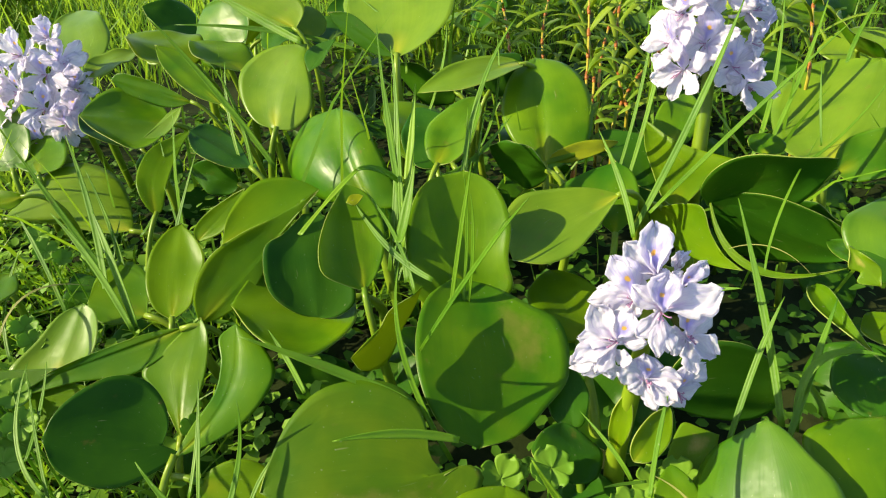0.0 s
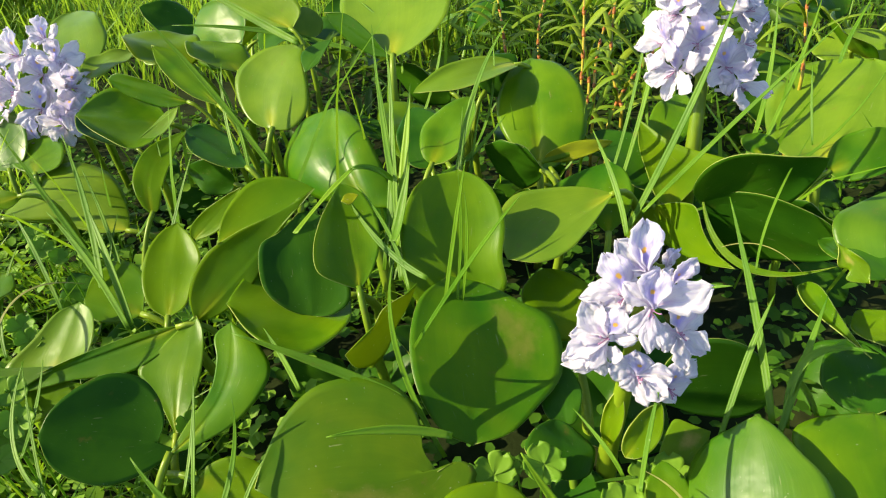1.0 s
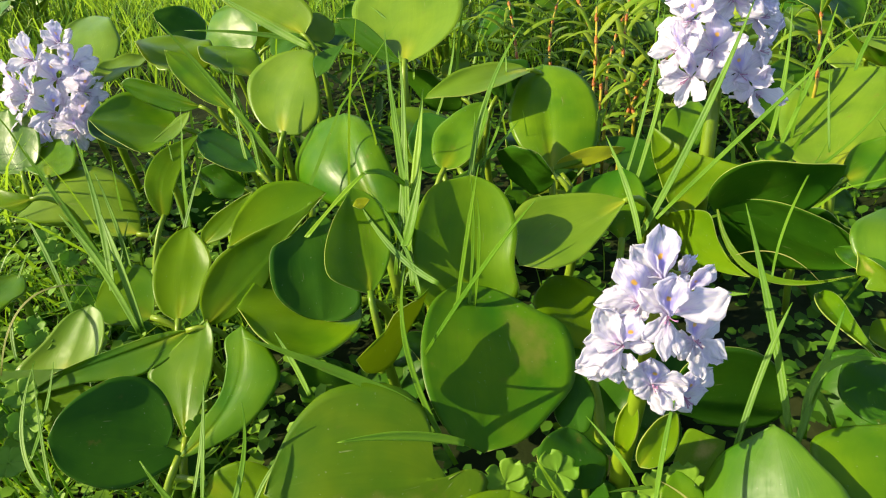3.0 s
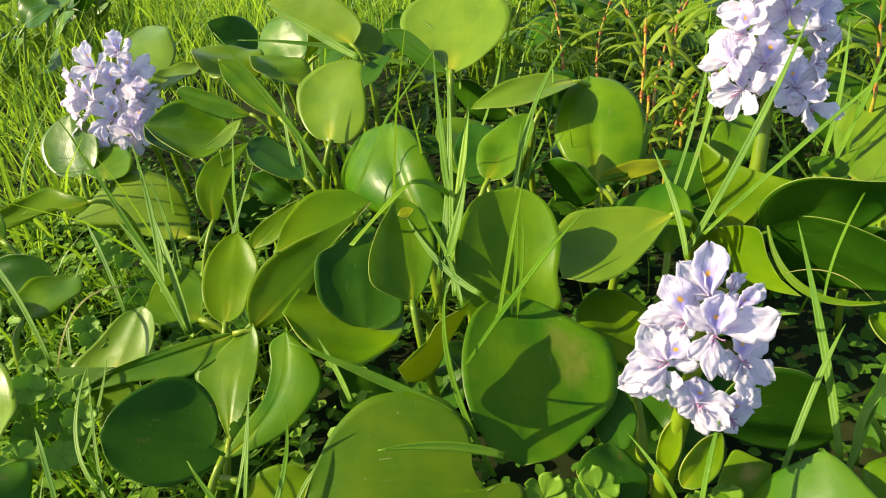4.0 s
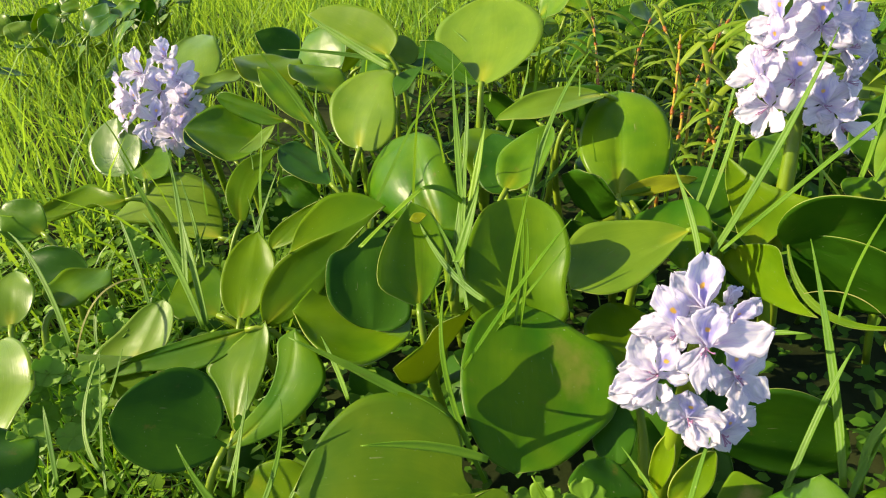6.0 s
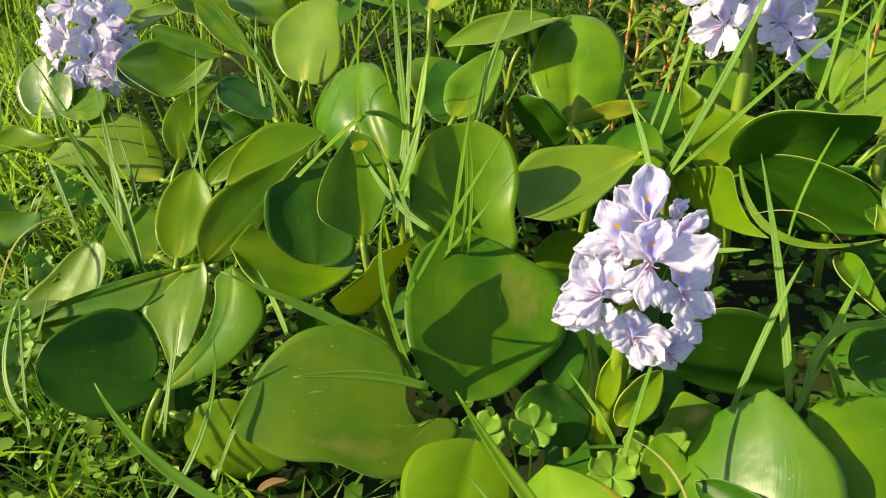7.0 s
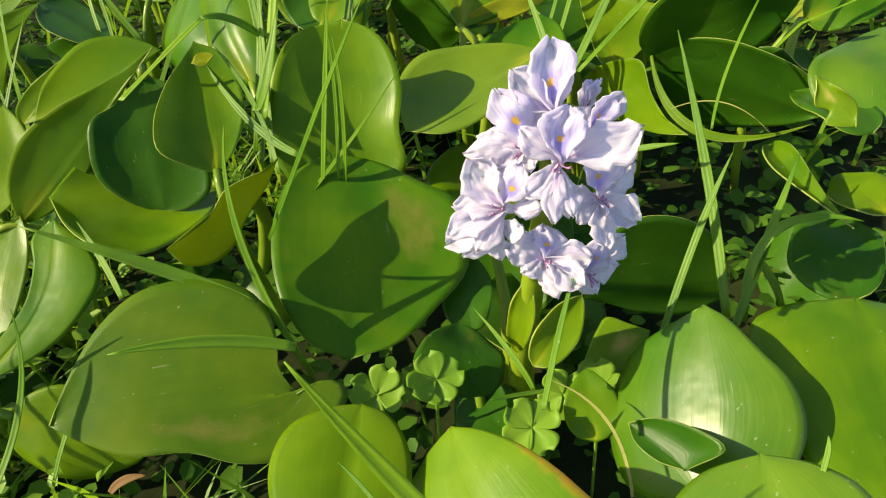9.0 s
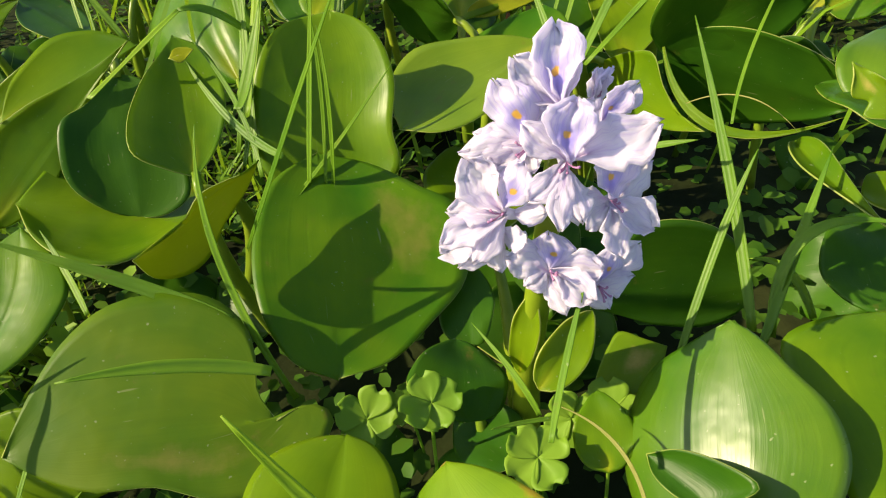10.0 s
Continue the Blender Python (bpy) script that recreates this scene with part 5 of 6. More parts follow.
blade((0.181, 0.289, 0.126), (0.191, 0.317, 0.138), (0.204, 0.347, 0.157), 0.0034, (-0.54, -0.44, 0.72), grass_green)
blade((0.08, 0.321, 0.138), (0.048, 0.316, 0.15), (0.013, 0.304, 0.159), 0.0058, (-0.26, -0.55, 0.79), grass_light)
blade((0.046, 0.376, 0.113), (-0, 0.389, 0.13), (-0.065, 0.396, 0.159), 0.0077, (-0.3, -0.56, 0.77), grass_green)
blade((0.072, 0.356, 0.079), (0.044, 0.391, 0.14), (0.044, 0.415, 0.195), 0.0048, (-0.28, -0.61, 0.74), grass_green)
blade((0.051, 0.435, 0.117), (0.083, 0.481, 0.133), (0.124, 0.532, 0.166), 0.0035, (-0.41, -0.6, 0.68), grass_green)
blade((0.06, 0.478, 0.139), (0.024, 0.515, 0.146), (-0.01, 0.559, 0.171), 0.0059, (-0.35, -0.64, 0.68), grass_green)
blade((-0.038, 0.490, 0.177), (-0.021, 0.523, 0.187), (0.001, 0.550, 0.200), 0.0056, (-0.31, -0.69, 0.66), grass_light, 'dry bent grass blade with a torn end', torn=True)
blade((0.001, 0.550, 0.200), (0.022, 0.561, 0.191), (0.045, 0.570, 0.160), 0.0056, (-0.35, -0.69, 0.63), grass_green, 'drooping end of a bent grass blade')
blade((0.304, 0.468, 0.141), (0.326, 0.508, 0.17), (0.36, 0.544, 0.212), 0.0024, (-0.64, -0.53, 0.55), grass_green)
blade((-0.071, 0.299, 0.113), (-0.075, 0.325, 0.13), (-0.078, 0.344, 0.141), 0.0030, (-0.18, -0.51, 0.84), grass_green)
blade((-0.026, 0.387, 0.114), (-0.039, 0.406, 0.126), (-0.055, 0.425, 0.139), 0.0045, (-0.26, -0.58, 0.78), grass_green)
blade((-0.173, 0.314, 0.106), (-0.203, 0.347, 0.121), (-0.215, 0.398, 0.142), 0.0035, (-0.05, -0.52, 0.85), grass_green)
blade((-0.056, 1.004, 0.163), (-0.186, 1.036, 0.191), (-0.326, 1.044, 0.206), 0.0079, (-0.29, -0.8, 0.52), grass_green)
blade((-0.111, 0.9, 0.209), (-0.177, 0.941, 0.234), (-0.247, 0.979, 0.268), 0.0111, (-0.28, -0.81, 0.51), grass_green)
blade((0.169, 0.192, 0.161), (0.137, 0.212, 0.196), (0.112, 0.223, 0.237), 0.0062, (-0.36, -0.38, 0.85), grass_light, 'broad pale grass blade leaning over the leaves')
blade((-0.081, 0.282, 0.065), (-0.061, 0.326, 0.098), (-0.058, 0.355, 0.141), 0.0046, (-0.12, -0.51, 0.85), grass_green)
blade((0.023, 0.245, 0.113), (-0.041, 0.26, 0.134), (-0.087, 0.288, 0.166), 0.0066, (-0.09, -0.46, 0.88), grass_green)
blade((-0.073, 0.326, 0.034), (-0.049, 0.372, 0.072), (0, 0.388, 0.077), 0.0035, (-0.17, -0.53, 0.83), grass_green)
blade((0.183, 0.330, 0.087), (0.174, 0.344, 0.098), (0.157, 0.369, 0.107), 0.0034, (-0.46, -0.49, 0.74), grass_green)
blade((0.053, 0.405, 0.132), (0.095, 0.391, 0.211), (0.124, 0.372, 0.265), 0.0036, (-0.3, -0.6, 0.75), grass_green)
blade((0.073, 0.467, 0.122), (0.084, 0.479, 0.182), (0.094, 0.485, 0.234), 0.0042, (-0.3, -0.6, 0.75), grass_green)
blade((0.086, 0.469, 0.120), (0.092, 0.475, 0.170), (0.092, 0.482, 0.209), 0.0032, (-0.3, -0.6, 0.75), grass_green)
blade((0.082, 0.468, 0.121), (0.088, 0.483, 0.176), (0.088, 0.490, 0.220), 0.0030, (-0.3, -0.6, 0.75), grass_green)
blade((0.187, 0.315, 0.105), (0.172, 0.312, 0.107), (0.161, 0.308, 0.11), 0.0021, (-0.46, -0.46, 0.76), grass_green)
blade((0.215, 0.27, 0.09), (0.21, 0.298, 0.103), (0.189, 0.318, 0.108), 0.0018, (-0.51, -0.42, 0.75), grass_dry, 'thin dry grass stem')
blade((0.256, 0.234, 0.156), (0.259, 0.239, 0.162), (0.26, 0.243, 0.165), 0.0020, (-0.62, -0.37, 0.7), grass_green)
blade((0.128, 0.224, 0.159), (0.118, 0.237, 0.162), (0.109, 0.246, 0.164), 0.0016, (-0.37, -0.44, 0.82), grass_green)
blade((0.361, 0.54, 0.205), (0.364, 0.562, 0.232), (0.368, 0.582, 0.256), 0.0020, (-0.67, -0.57, 0.48), grass_green, 'dry grass stem with a narrow seed head')
blade((0.289, 0.597, 0.115), (0.402, 0.622, 0.154), (0.481, 0.663, 0.229), 0.0035, (-0.66, -0.54, 0.51), grass_green)
blade((-0.339, 0.517, 0.039), (-0.358, 0.563, 0.07), (-0.359, 0.621, 0.104), 0.0045, (-0.03, -0.63, 0.78), grass_green)
blade((-0.266, 0.669, 0.076), (-0.25, 0.721, 0.109), (-0.259, 0.761, 0.153), 0.0041, (-0.17, -0.72, 0.67), grass_green)
blade((0.014, 0.907, 0.16), (-0.002, 0.968, 0.195), (-0.049, 1.022, 0.229), 0.0047, (-0.39, -0.77, 0.5), grass_green)
blade((0.035, 0.74, 0.139), (0.063, 0.79, 0.196), (0.071, 0.83, 0.241), 0.0039, (-0.42, -0.74, 0.53), grass_green)
blade((0.103, 0.738, 0.129), (0.124, 0.781, 0.17), (0.127, 0.825, 0.226), 0.0039, (-0.47, -0.7, 0.54), grass_green)
blade((0.427, 0.804, 0.066), (0.467, 0.873, 0.13), (0.491, 0.947, 0.219), 0.0071, (-0.65, -0.59, 0.47), grass_green)
blade((0.438, 0.8, 0.068), (0.494, 0.866, 0.145), (0.536, 0.926, 0.221), 0.0063, (-0.67, -0.58, 0.46), grass_green)
blade((0.513, 0.808, 0.176), (0.544, 0.856, 0.192), (0.583, 0.901, 0.224), 0.0063, (-0.7, -0.58, 0.43), grass_green)


def smartweed(low, mid, top, leaves):
    """Upright weed: jointed stem with red nodes and narrow leaves."""
    rnd = random.Random(int(abs(low[0]) * 10000) + leaves)
    pts = curve3(low, mid, top, 24)
    foot = np.array([low[0], low[1], ground_height(low[0], low[1])])
    pts = np.concatenate([foot + (pts[0] - foot) * np.linspace(0, 0.9, 5)[:, None], pts])
    v, f = tube(pts, np.linspace(0.0024, 0.0014, len(pts)), 7)
    stem = mesh_part("smartweed", v, f, [weed_stem])
    tagged(stem, "upright weed with red-jointed stem and narrow leaves", "weed", "red-stemmed weeds")
    for k in range(leaves):
        s = (k + 1.0) / (leaves + 0.5)
        q = s * (len(pts) - 1)
        i = min(int(q), len(pts) - 2)
        p = pts[i] + (pts[i + 1] - pts[i]) * (q - i)
        d = pts[i + 1] - pts[i]
        d /= np.linalg.norm(d)
        nv, nf = tube([p - d * 0.006, p - d * 0.002, p + d * 0.003, p + d * 0.007], [0.0020, 0.0027, 0.0026, 0.0017], 8)
        mesh_part("stem_node", nv, nf, [weed_node], stem, label="swollen red stem joint")
        for m in range(1 + k % 2):
            w = rnd.uniform(0, 6.28)
            out = np.array([math.cos(w), math.sin(w), rnd.uniform(0.1, 0.7)])
            ln = rnd.uniform(0.06, 0.10)
            tip = p + out * ln
            lance(stem, p, (p + tip) / 2 + np.array([0, 0, 0.012]), tip - np.array([0, 0, rnd.uniform(0, 0.02)]), rnd.uniform(0.006, 0.010))
    return stem


def lance(parent, a, b, c, width):
    pts = curve3(a, b, c, 9)
    tan = np.gradient(pts, axis=0)
    tan /= np.linalg.norm(tan, axis=1, keepdims=True)
    side = np.cross(tan, (0.1, -0.3, 0.95))
    side /= np.linalg.norm(side, axis=1, keepdims=True)
    nrm = np.cross(side, tan)
    t = np.linspace(0, 1, 9)
    hw = width / 2 * (np.sin(math.pi * np.clip(t * 0.97 + 0.03, 0, 1) ** 0.8) ** 0.9 + 0.02)
    cols = np.array([-1, 0, 1.0])
    grid = pts[:, None, :] + side[:, None, :] * (hw[:, None] * cols)[..., None] + nrm[:, None, :] * (hw[:, None] * 0.3 * np.abs(cols))[..., None]
    uv = np.stack([np.broadcast_to((cols + 1) / 2, (9, 3)), np.broadcast_to(t[:, None], (9, 3))], -1)
    verts, faces, uvs, rim = sheet(grid, uv, 0.0003)
    return mesh_part("leaf", verts, faces, [weed_leaf], parent, uvs)


def clover(centre, size, face, foot, turn):
    """Four wedge-shaped leaflets on a thin stalk."""
    c = np.array(centre)
    n = np.array(face, float) + np.array([0, 0, 0.6])
    n /= np.linalg.norm(n)
    x = np.cross((0, 0, 1), n)
    x /= np.linalg.norm(x)
    y = np.cross(n, x)
    v, f = tube(curve3((foot[0], foot[1], ground_height(foot[0], foot[1])), (c + np.array(foot)) / 2, c, 8), np.full(8, 0.0009), 6)
    stem = mesh_part("clover", v, f, [clover_green])
    tagged(stem, "four-leaved clover with rounded bright green leaflets", "clover", "four-leaved clovers")
    rnd = random.Random(int(turn * 100))
    for k in range(4):
        w = turn + k * math.pi / 2 + rnd.uniform(-0.14, 0.14)
        grow, rise, bow = rnd.uniform(0.88, 1.1), rnd.uniform(-0.15, 0.35), rnd.uniform(-0.15, 0.25)
        d = math.cos(w) * x + math.sin(w) * y
        s = np.cross(n, d)
        u = np.linspace(0, 1, 9)[:, None]
        q = np.linspace(-1, 1, 9)[None, :]
        half = size * grow * 0.60 * np.clip(np.sin(math.pi * np.clip(u, 0, 0.985) ** 1.7), 0, 1) ** 0.55 + size * 0.02
        run = size * grow * (u - 0.10 * u**4 * np.cos(q * 2.2))
        z = size * (0.14 * u * q**2 + rise * u + bow * u**2 + 0.03 * np.sin(4 * q + 2 * k) * u - 0.05 * np.exp(-((q / 0.15) ** 2)))
        grid = c + d * run[..., None] + s * (half * q)[..., None] + n * z[..., None]
        uv = np.stack([np.broadcast_to((q + 1) / 2, (9, 9)), np.broadcast_to(u, (9, 9))], -1)
        verts, faces, uvs, rim = sheet(grid, uv, 0.0003)
        mesh_part("leaflet", verts, faces, [clover_green], stem, uvs)
    return stem


# red-stemmed weeds
smartweed((0.202, 0.752, 0.061), (0.232, 0.847, 0.132), (0.252, 0.967, 0.223), 11)
smartweed((0.273, 0.867, 0.092), (0.307, 0.925, 0.122), (0.36, 0.977, 0.155), 7)
smartweed((0.156, 1.051, 0.112), (0.153, 1.118, 0.161), (0.146, 1.231, 0.205), 8)
smartweed((0.274, 0.978, 0.097), (0.303, 1.094, 0.142), (0.359, 1.201, 0.198), 9)
smartweed((0.522, 0.905, 0.13), (0.543, 0.964, 0.163), (0.583, 1.071, 0.209), 7)
smartweed((0.219, 1.084, 0.071), (0.213, 1.156, 0.13), (0.248, 1.271, 0.191), 9)
smartweed((0.227, 0.866, 0.072), (0.263, 0.971, 0.132), (0.242, 1.122, 0.213), 9)
smartweed((0.294, 0.889, 0.105), (0.296, 0.99, 0.147), (0.322, 1.087, 0.215), 9)
# four-lobed clovers
clover((-0.290, 0.425, 0.085), 0.0107, (0.44, -0.55, 0.55), (-0.287, 0.438, 0.030), 0.1)
clover((-0.257, 0.392, 0.085), 0.0102, (0.29, -0.36, 0.59), (-0.265, 0.412, 0.030), 0.7)
clover((-0.240, 0.382, 0.080), 0.0119, (0.77, -0.57, 0.61), (-0.251, 0.395, 0.030), 1.3)
clover((-0.301, 0.507, 0.085), 0.0120, (0.58, -0.50, 0.51), (-0.315, 0.522, 0.030), 0.9)
clover((-0.321, 0.458, 0.085), 0.0129, (0.49, -0.88, 0.52), (-0.322, 0.473, 0.030), 1.3)
clover((-0.274, 0.437, 0.075), 0.0108, (0.70, -0.34, 0.56), (-0.265, 0.446, 0.030), 1.4)
clover((-0.297, 0.404, 0.085), 0.0096, (0.85, -0.79, 0.56), (-0.305, 0.424, 0.030), 0.7)
clover((-0.289, 0.494, 0.080), 0.0113, (0.64, -0.76, 0.52), (-0.292, 0.501, 0.030), 0.9)
clover((-0.234, 0.359, 0.085), 0.0121, (0.63, -0.29, 0.62), (-0.221, 0.377, 0.030), 1.5)
clover((-0.331, 0.429, 0.080), 0.0129, (0.74, -0.76, 0.53), (-0.317, 0.447, 0.030), 0.9)
clover((-0.343, 0.626, 0.090), 0.0127, (0.68, -0.89, 0.44), (-0.340, 0.632, 0.030), 0.1)
clover((-0.318, 0.609, 0.090), 0.0094, (0.75, -0.42, 0.45), (-0.309, 0.617, 0.030), 0.2)
clover((-0.367, 0.657, 0.090), 0.0129, (0.43, -0.56, 0.42), (-0.380, 0.669, 0.030), 0.1)
clover((-0.277, 0.381, 0.080), 0.0130, (0.74, -0.64, 0.59), (-0.263, 0.391, 0.030), 1.5)
clover((0.198, 0.336, 0.075), 0.0117, (-0.25, -0.84, 0.80), (0.184, 0.340, 0.030), 0.6)
clover((0.115, 0.369, 0.050), 0.0092, (0.18, -0.82, 0.78), (0.126, 0.376, 0.030), 1.4)
clover((-0.125, 0.410, 0.060), 0.0111, (0.78, -0.67, 0.59), (-0.124, 0.423, 0.030), 0.9)
clover((0.136, 0.344, 0.083), .0145, (0.06, -0.62, 0.78), (0.133, 0.345, 0.029), 0.3)
clover((0.104, 0.35, 0.067), .0145, (0.16, -0.6, 0.78), (0.1, 0.351, 0.025), 1.0)
clover((0.18, 0.314, 0.08), .0145, (-0.08, -0.55, 0.83), (0.18, 0.317, 0.035), 0.7)
clover((0.217, 0.342, 0.069), .0145, (-0.19, -0.58, 0.79), (0.218, 0.333, 0.027), 0.1)
clover((-0.271, 0.395, 0.113), .0125, (0.61, -0.57, 0.54), (-0.29, 0.399, 0.067), 0.2)
clover((-0.231, 0.384, 0.096), .0125, (0.55, -0.58, 0.6), (-0.227, 0.385, 0.06), 0.9)
clover((-0.248, 0.408, 0.102), .0125, (0.57, -0.59, 0.56), (-0.261, 0.406, 0.062), 0.5)
clover((-0.228, 0.323, 0.122), .0125, (0.61, -0.51, 0.6), (-0.244, 0.326, 0.09), 0.4)


# ---- stuff ----
def tuft_field(name, label, count, area, height, width, mat, lean, seed, keep=None, category="grass"):
    """Many thin blades in one mesh, each bent its own way."""
    rng = np.random.default_rng(seed)
    x0, x1, y0, y1 = area
    px = rng.uniform(x0, x1, count * 2)
    py = rng.uniform(y0, y1, count * 2)
    if keep:
        ok = np.array([keep(a, b) for a, b in zip(px, py)])
        px, py = px[ok], py[ok]
    px, py = px[:count], py[:count]
    m = len(px)
    pz = np.array([ground_height(a, b) for a, b in zip(px, py)]) - 0.003
    h = rng.uniform(height[0], height[1], m) * (0.75 + 0.5 * rng.random(m))
    w = rng.uniform(width[0], width[1], m)
    th = rng.uniform(0, 2 * math.pi, m)
    ln = rng.uniform(lean[0], lean[1], m)
    face = rng.uniform(0, 2 * math.pi, m)
    steps = np.array([0, 0.35, 0.7, 1.0])
    prof = np.array([0.8, 1.0, 0.7, 0.04])
    verts = np.zeros((m, 4, 2, 3))
    for k, s in enumerate(steps):
        cx = px + np.cos(th) * ln * h * s**1.8
        cy = py + np.sin(th) * ln * h * s**1.8
        cz = pz + h * s * (1 - 0.35 * np.minimum(ln, 1.5) * s)
        for j, sg in enumerate((-1, 1)):
            verts[:, k, j, 0] = cx + sg * np.cos(face) * w * prof[k] / 2
            verts[:, k, j, 1] = cy + sg * np.sin(face) * w * prof[k] / 2
            verts[:, k, j, 2] = cz
    base = (np.arange(m) * 8)[:, None, None]
    quads = np.array([[0, 1, 3, 2], [2, 3, 5, 4], [4, 5, 7, 6]])[None]
    faces = (base + quads).reshape(-1, 4)
    uv = np.tile(np.array([[0, 0], [1, 0], [0, 0.35], [1, 0.35], [0, 0.7], [1, 0.7], [0, 1], [1, 1]], float), (m, 1))
    ob = mesh_part(name, verts.reshape(-1, 3), faces.tolist(), [mat], None, uv)
    return tagged(ob, label, category, kind="stuff")


grass_field = leaf_material("grass_field", (0.085, 0.21, 0.014), (0.21, 0.37, 0.03), (0.36, 0.54, 0.03), rough=0.5, veins=False, seepage=0.45)


def lawn(x, y):
    return x < -0.54 - 0.25 * (y - 0.6) + 0.12 * noise.noise((x * 2, y * 2, 1)) or y > 1.5 + 0.3 * noise.noise((x * 1.7, 0, 2))


def leaflet_field(name, label, count, area, height, size, mat, seed, keep=None, category="undergrowth", slim=1.0):
    """Many small oval leaflets on their own slants, in one mesh."""
    rng = np.random.default_rng(seed)
    x0, x1, y0, y1 = area
    px, py = rng.uniform(x0, x1, count * 2), rng.uniform(y0, y1, count * 2)
    if keep:
        ok = np.array([keep(a, b) for a, b in zip(px, py)])
        px, py = px[ok], py[ok]
    px, py = px[:count], py[:count]
    m = len(px)
    pz = np.array([ground_height(a, b) for a, b in zip(px, py)]) + rng.uniform(height[0], height[1], m)
    az, el, tw = rng.uniform(0, 2 * math.pi, m), rng.uniform(-0.5, 0.7, m), rng.uniform(-0.6, 0.6, m)
    ln = rng.uniform(size[0], size[1], m)
    d = np.stack([np.cos(az) * np.cos(el), np.sin(az) * np.cos(el), np.sin(el)], 1)
    sd = np.stack([-np.sin(az) * np.cos(tw), np.cos(az) * np.cos(tw), np.sin(tw)], 1)
    nr = np.cross(d, sd)
    shape = [(0.0, 0.0, 0.0), (0.28, 0.34, 0.06), (0.28, -0.34, 0.06), (0.40, 0.0, -0.02), (0.70, 0.36, 0.02), (0.70, -0.36, 0.02), (1.0, 0.0, -0.08)]
    c = np.stack([px, py, pz], 1)
    verts = np.stack([c + ln[:, None] * (a * d + b * slim * sd + e * nr) for a, b, e in shape], 1).reshape(-1, 3)
    tri = np.array([[0, 3, 1], [0, 2, 3], [1, 3, 4], [2, 5, 3], [3, 6, 4], [3, 5, 6]])
    faces = ((np.arange(m) * 7)[:, None, None] + tri[None]).reshape(-1, 3)
    return tagged(mesh_part(name, verts, faces.tolist(), [mat]), label, category, kind="stuff")


def patch(x, y):
    return not lawn(x, y)


def meadow(x, y):
    """Grass all round the hyacinths, thinning out unevenly."""
    r = math.hypot(x, y - 0.9)
    return patch(x, y) is False and r < 3.6 + 1.2 * noise.noise((x * 0.8, y * 0.8, 4))


def behind(x, y):
    return y < 0.15 + 0.1 * noise.noise((x * 3, 0, 5)) and math.hypot(x, y + 0.3) > 0.55 and math.hypot(x, y) < 3.0 + noise.noise((x, y, 6)) or x > 0.75 + 0.1 * noise.noise((0, y * 3, 7)) and math.hypot(x, y - 0.6) < 3.0 + noise.noise((x, y, 6))


def turf(x, y):
    return (x < -0.85 or y > 0.72 + 0.25 * noise.noise((x * 4, y * 4, 3))) and lawn(x, y) and math.hypot(x + 0.9, y - 1.4) < 2.3 + 0.8 * noise.noise((x * 1.1, y * 1.1, 8))


def bed(x, y):
    """The wet bed in which the hyacinths stand, with a ragged edge."""
    return math.hypot((x - 0.15) / 0.95, (y - 0.75) / 0.85) < 0.95 + 0.35 * noise.noise((x * 3, y * 3, 9))


def hollow(x, y):
    """Bed minus two areas under the largest leaves, cleared of grass to deepen the shade there."""
    return bed(x, y) and not (-0.13 < x < 0.16 and 0.33 < y < 0.62) and not (0.24 < x < 0.50 and 0.42 < y < 0.74)


tuft_field("lawn_grass", "bright sunlit lawn grass beside the hyacinths", 22000, (-3.6, 0.3, -0.6, 3.8), (0.05, 0.14), (0.002, 0.004), grass_field, (0.1, 1.0), 1, turf)
tuft_field("far_grass", "tall sunlit grass behind the hyacinths", 26000, (-4.8, 4.8, -0.5, 5.8), (0.10, 0.26), (0.003, 0.006), grass_field, (0.1, 0.9), 2, meadow)
tuft_field("open_grass", "grass of the open ground around the patch", 9000, (-4.0, 4.0, -3.5, 2.5), (0.06, 0.16), (0.003, 0.006), grass_field, (0.1, 1.0), 12, behind)
tuft_field("undergrowth_grass", "grass growing up between the leaves", 700, (-0.5, 1.0, 0.1, 1.4), (0.03, 0.10), (0.0025, 0.005), grass_green, (0.2, 1.2), 3, hollow)
tuft_field("near_grass", "short grass in front of the patch", 2600, (-0.75, 0.1, 0.12, 0.75), (0.03, 0.10), (0.002, 0.004), grass_green, (0.2, 1.2), 4, hollow)
tuft_field("wild_grass", "thin tall grass blades rising through the leaves", 130, (-0.6, 0.9, 0.6, 1.5), (0.16, 0.30), (0.003, 0.006), grass_green, (0.1, 0.7), 5)
leaflet_field("ground_cover", "low leafy weeds covering the soil, coloured dark for gap shade", 9500, (-0.85, 1.3, 0.05, 1.6), (0.0, 0.03), (0.008, 0.019), weed_low_shade, 6, bed)
leaflet_field("clover_patch", "bright small clover leaves between grass", 2600, (-0.75, -0.05, 0.28, 0.95), (0.01, 0.06), (0.008, 0.017), clover_green, 7, bed)
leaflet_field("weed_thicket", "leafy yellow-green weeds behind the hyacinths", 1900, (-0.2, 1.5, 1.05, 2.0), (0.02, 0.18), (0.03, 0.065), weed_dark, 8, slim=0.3)


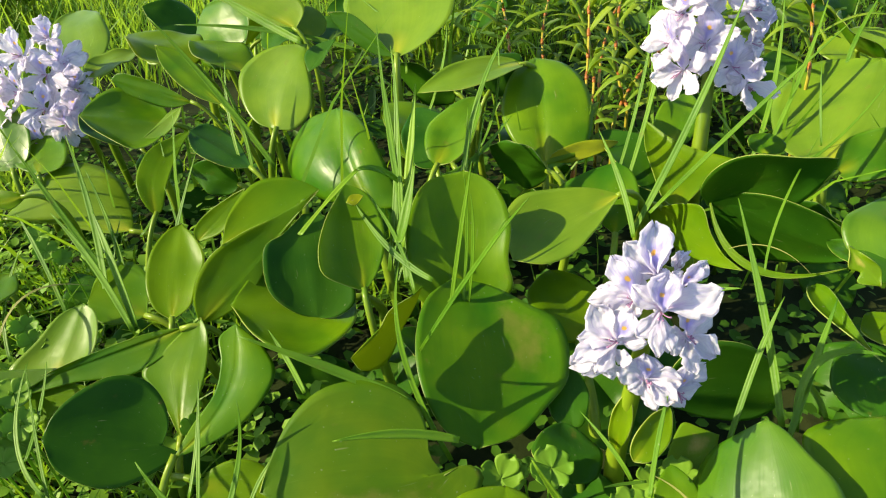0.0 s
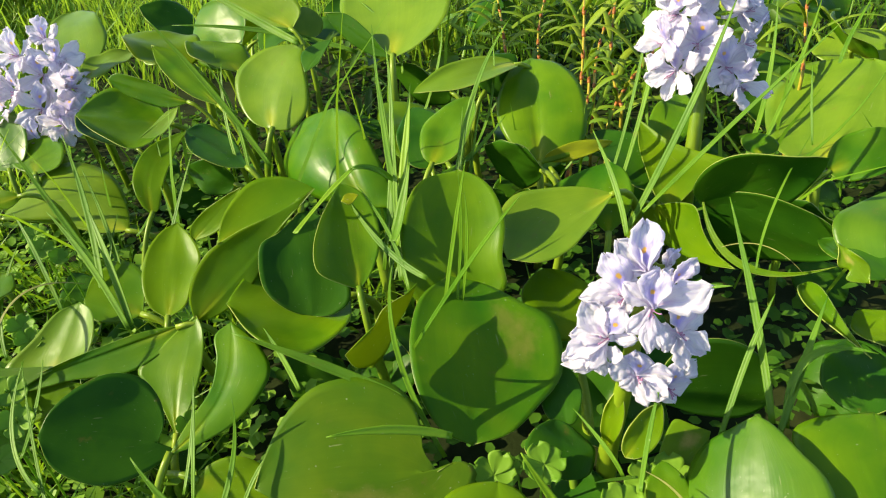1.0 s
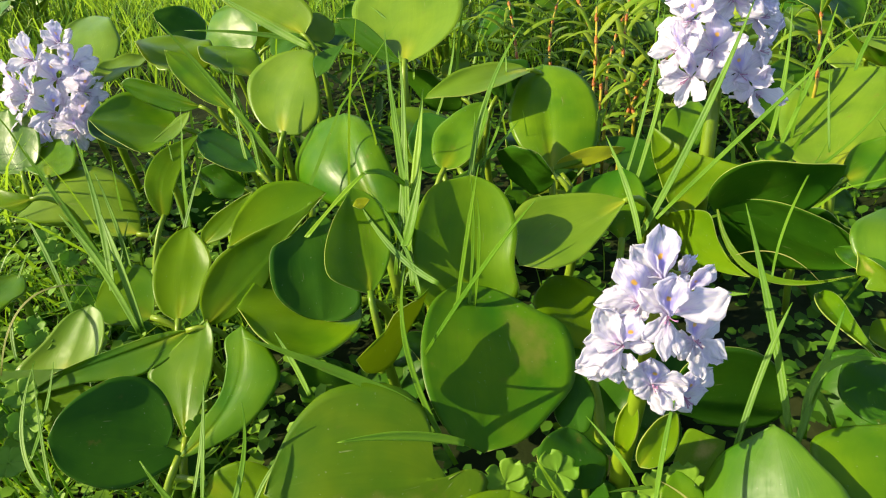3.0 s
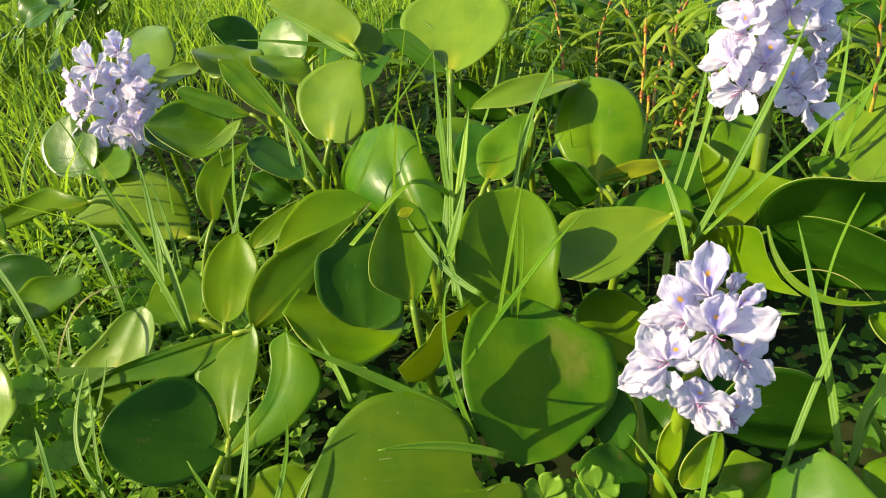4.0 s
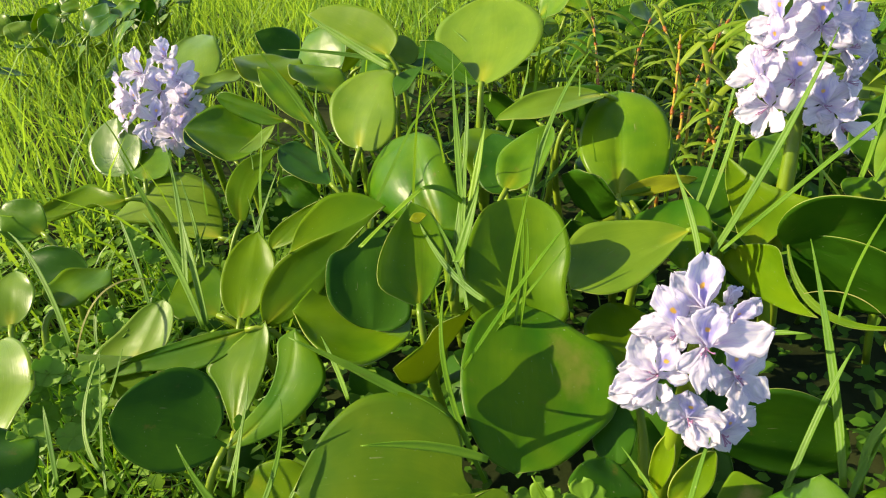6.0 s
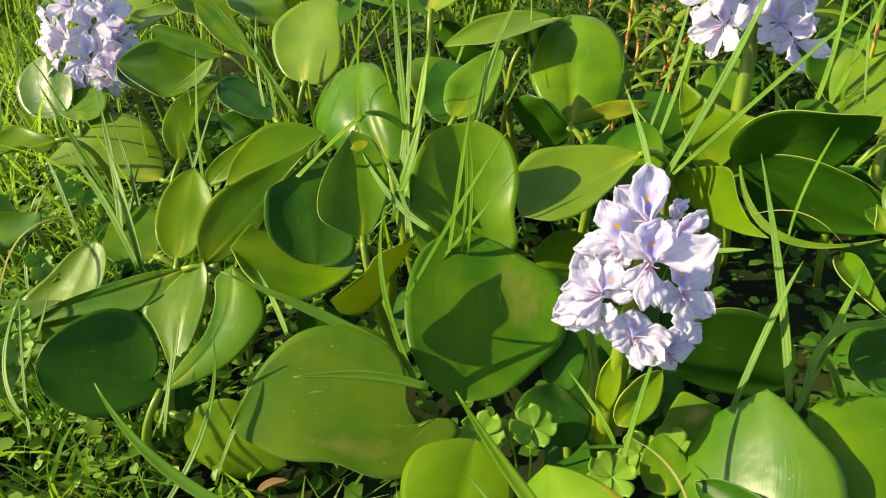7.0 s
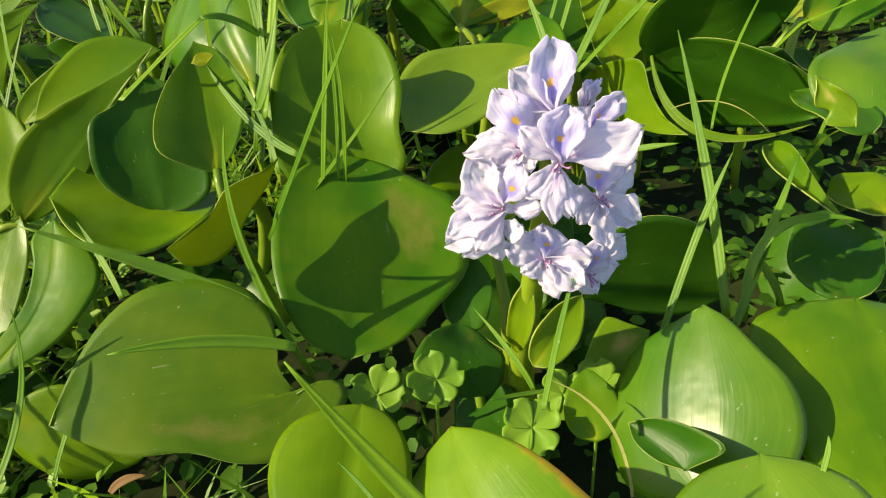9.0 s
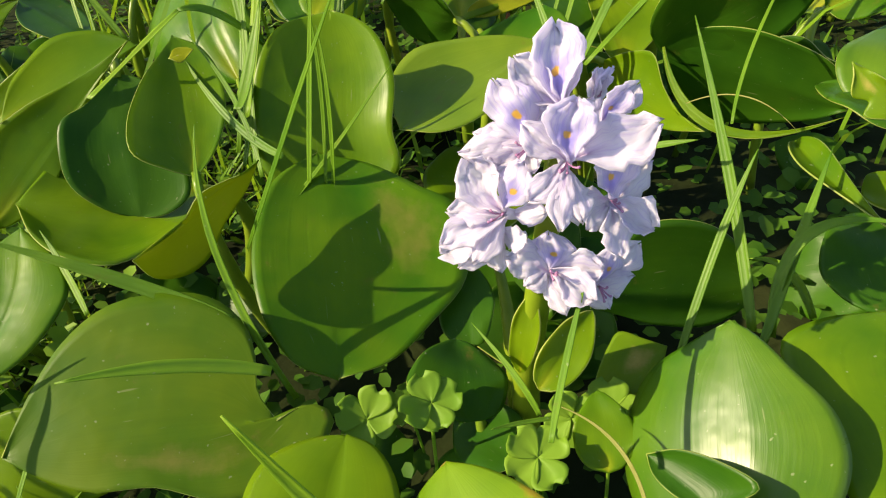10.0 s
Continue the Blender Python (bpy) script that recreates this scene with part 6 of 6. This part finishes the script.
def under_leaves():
    """Low leaves and petioles that fill the patch beneath the tall ones, their shade put into a darker green."""
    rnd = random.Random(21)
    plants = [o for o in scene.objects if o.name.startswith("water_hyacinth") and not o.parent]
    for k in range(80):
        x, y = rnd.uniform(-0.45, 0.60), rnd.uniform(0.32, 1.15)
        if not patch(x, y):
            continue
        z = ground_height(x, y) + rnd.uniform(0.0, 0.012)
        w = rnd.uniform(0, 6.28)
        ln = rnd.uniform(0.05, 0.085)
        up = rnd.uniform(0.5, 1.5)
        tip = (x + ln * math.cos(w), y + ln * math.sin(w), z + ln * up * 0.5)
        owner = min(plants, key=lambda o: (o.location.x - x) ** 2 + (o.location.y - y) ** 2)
        leaf(owner, (x, y, z), tip, ln * rnd.uniform(0.7, 1.0), (rnd.uniform(-0.6, 0.6), rnd.uniform(-0.9, 0.2), 1), leaf_deep_shade, cup=rnd.uniform(0, 25), bend=0.05, wave=0.03, petiole=False)


under_leaves()


def far_clump(x, y, label, count, seed):
    rnd = random.Random(seed)
    p = hyacinth(x, y, label)
    for k in range(count):
        w = k * 2.4 + rnd.uniform(-0.4, 0.4)
        r = 0.03 + 0.012 * k
        b = (x + r * math.cos(w), y + r * math.sin(w), rnd.uniform(0.05, 0.15))
        ln = rnd.uniform(0.07, 0.11)
        t = (b[0] + ln * 0.8 * math.cos(w), b[1] + ln * 0.8 * math.sin(w), b[2] + ln * rnd.uniform(0.1, 0.8))
        leaf(p, b, t, ln * rnd.uniform(0.8, 1.0), (-0.2 * math.cos(w), -0.5, 0.9), rnd.choice([leaf_green, leaf_deep_shade, leaf_pale]), cup=15, bend=0.05, wave=0.03)


far_clump(-1.146, 1.587, "distant water hyacinth in the grass", 14, 31)
far_clump(-1.235, 1.896, "distant water hyacinth in the grass", 14, 32)
far_clump(-1.488, 1.961, "distant water hyacinth in the grass", 12, 33)
far_clump(-1.172, 2.060, "distant water hyacinth in the grass", 12, 34)
far_clump(0.724, 1.135, "water hyacinth at the back of the patch", 10, 35)
far_clump(0.017, 1.517, "water hyacinth at the back of the patch", 12, 36)
far_clump(0.362, 1.486, "water hyacinth at the back of the patch", 12, 37)
far_clump(-0.334, 1.356, "water hyacinth at the back of the patch", 10, 38)
far_clump(0.561, 1.434, "water hyacinth at the back of the patch", 10, 39)
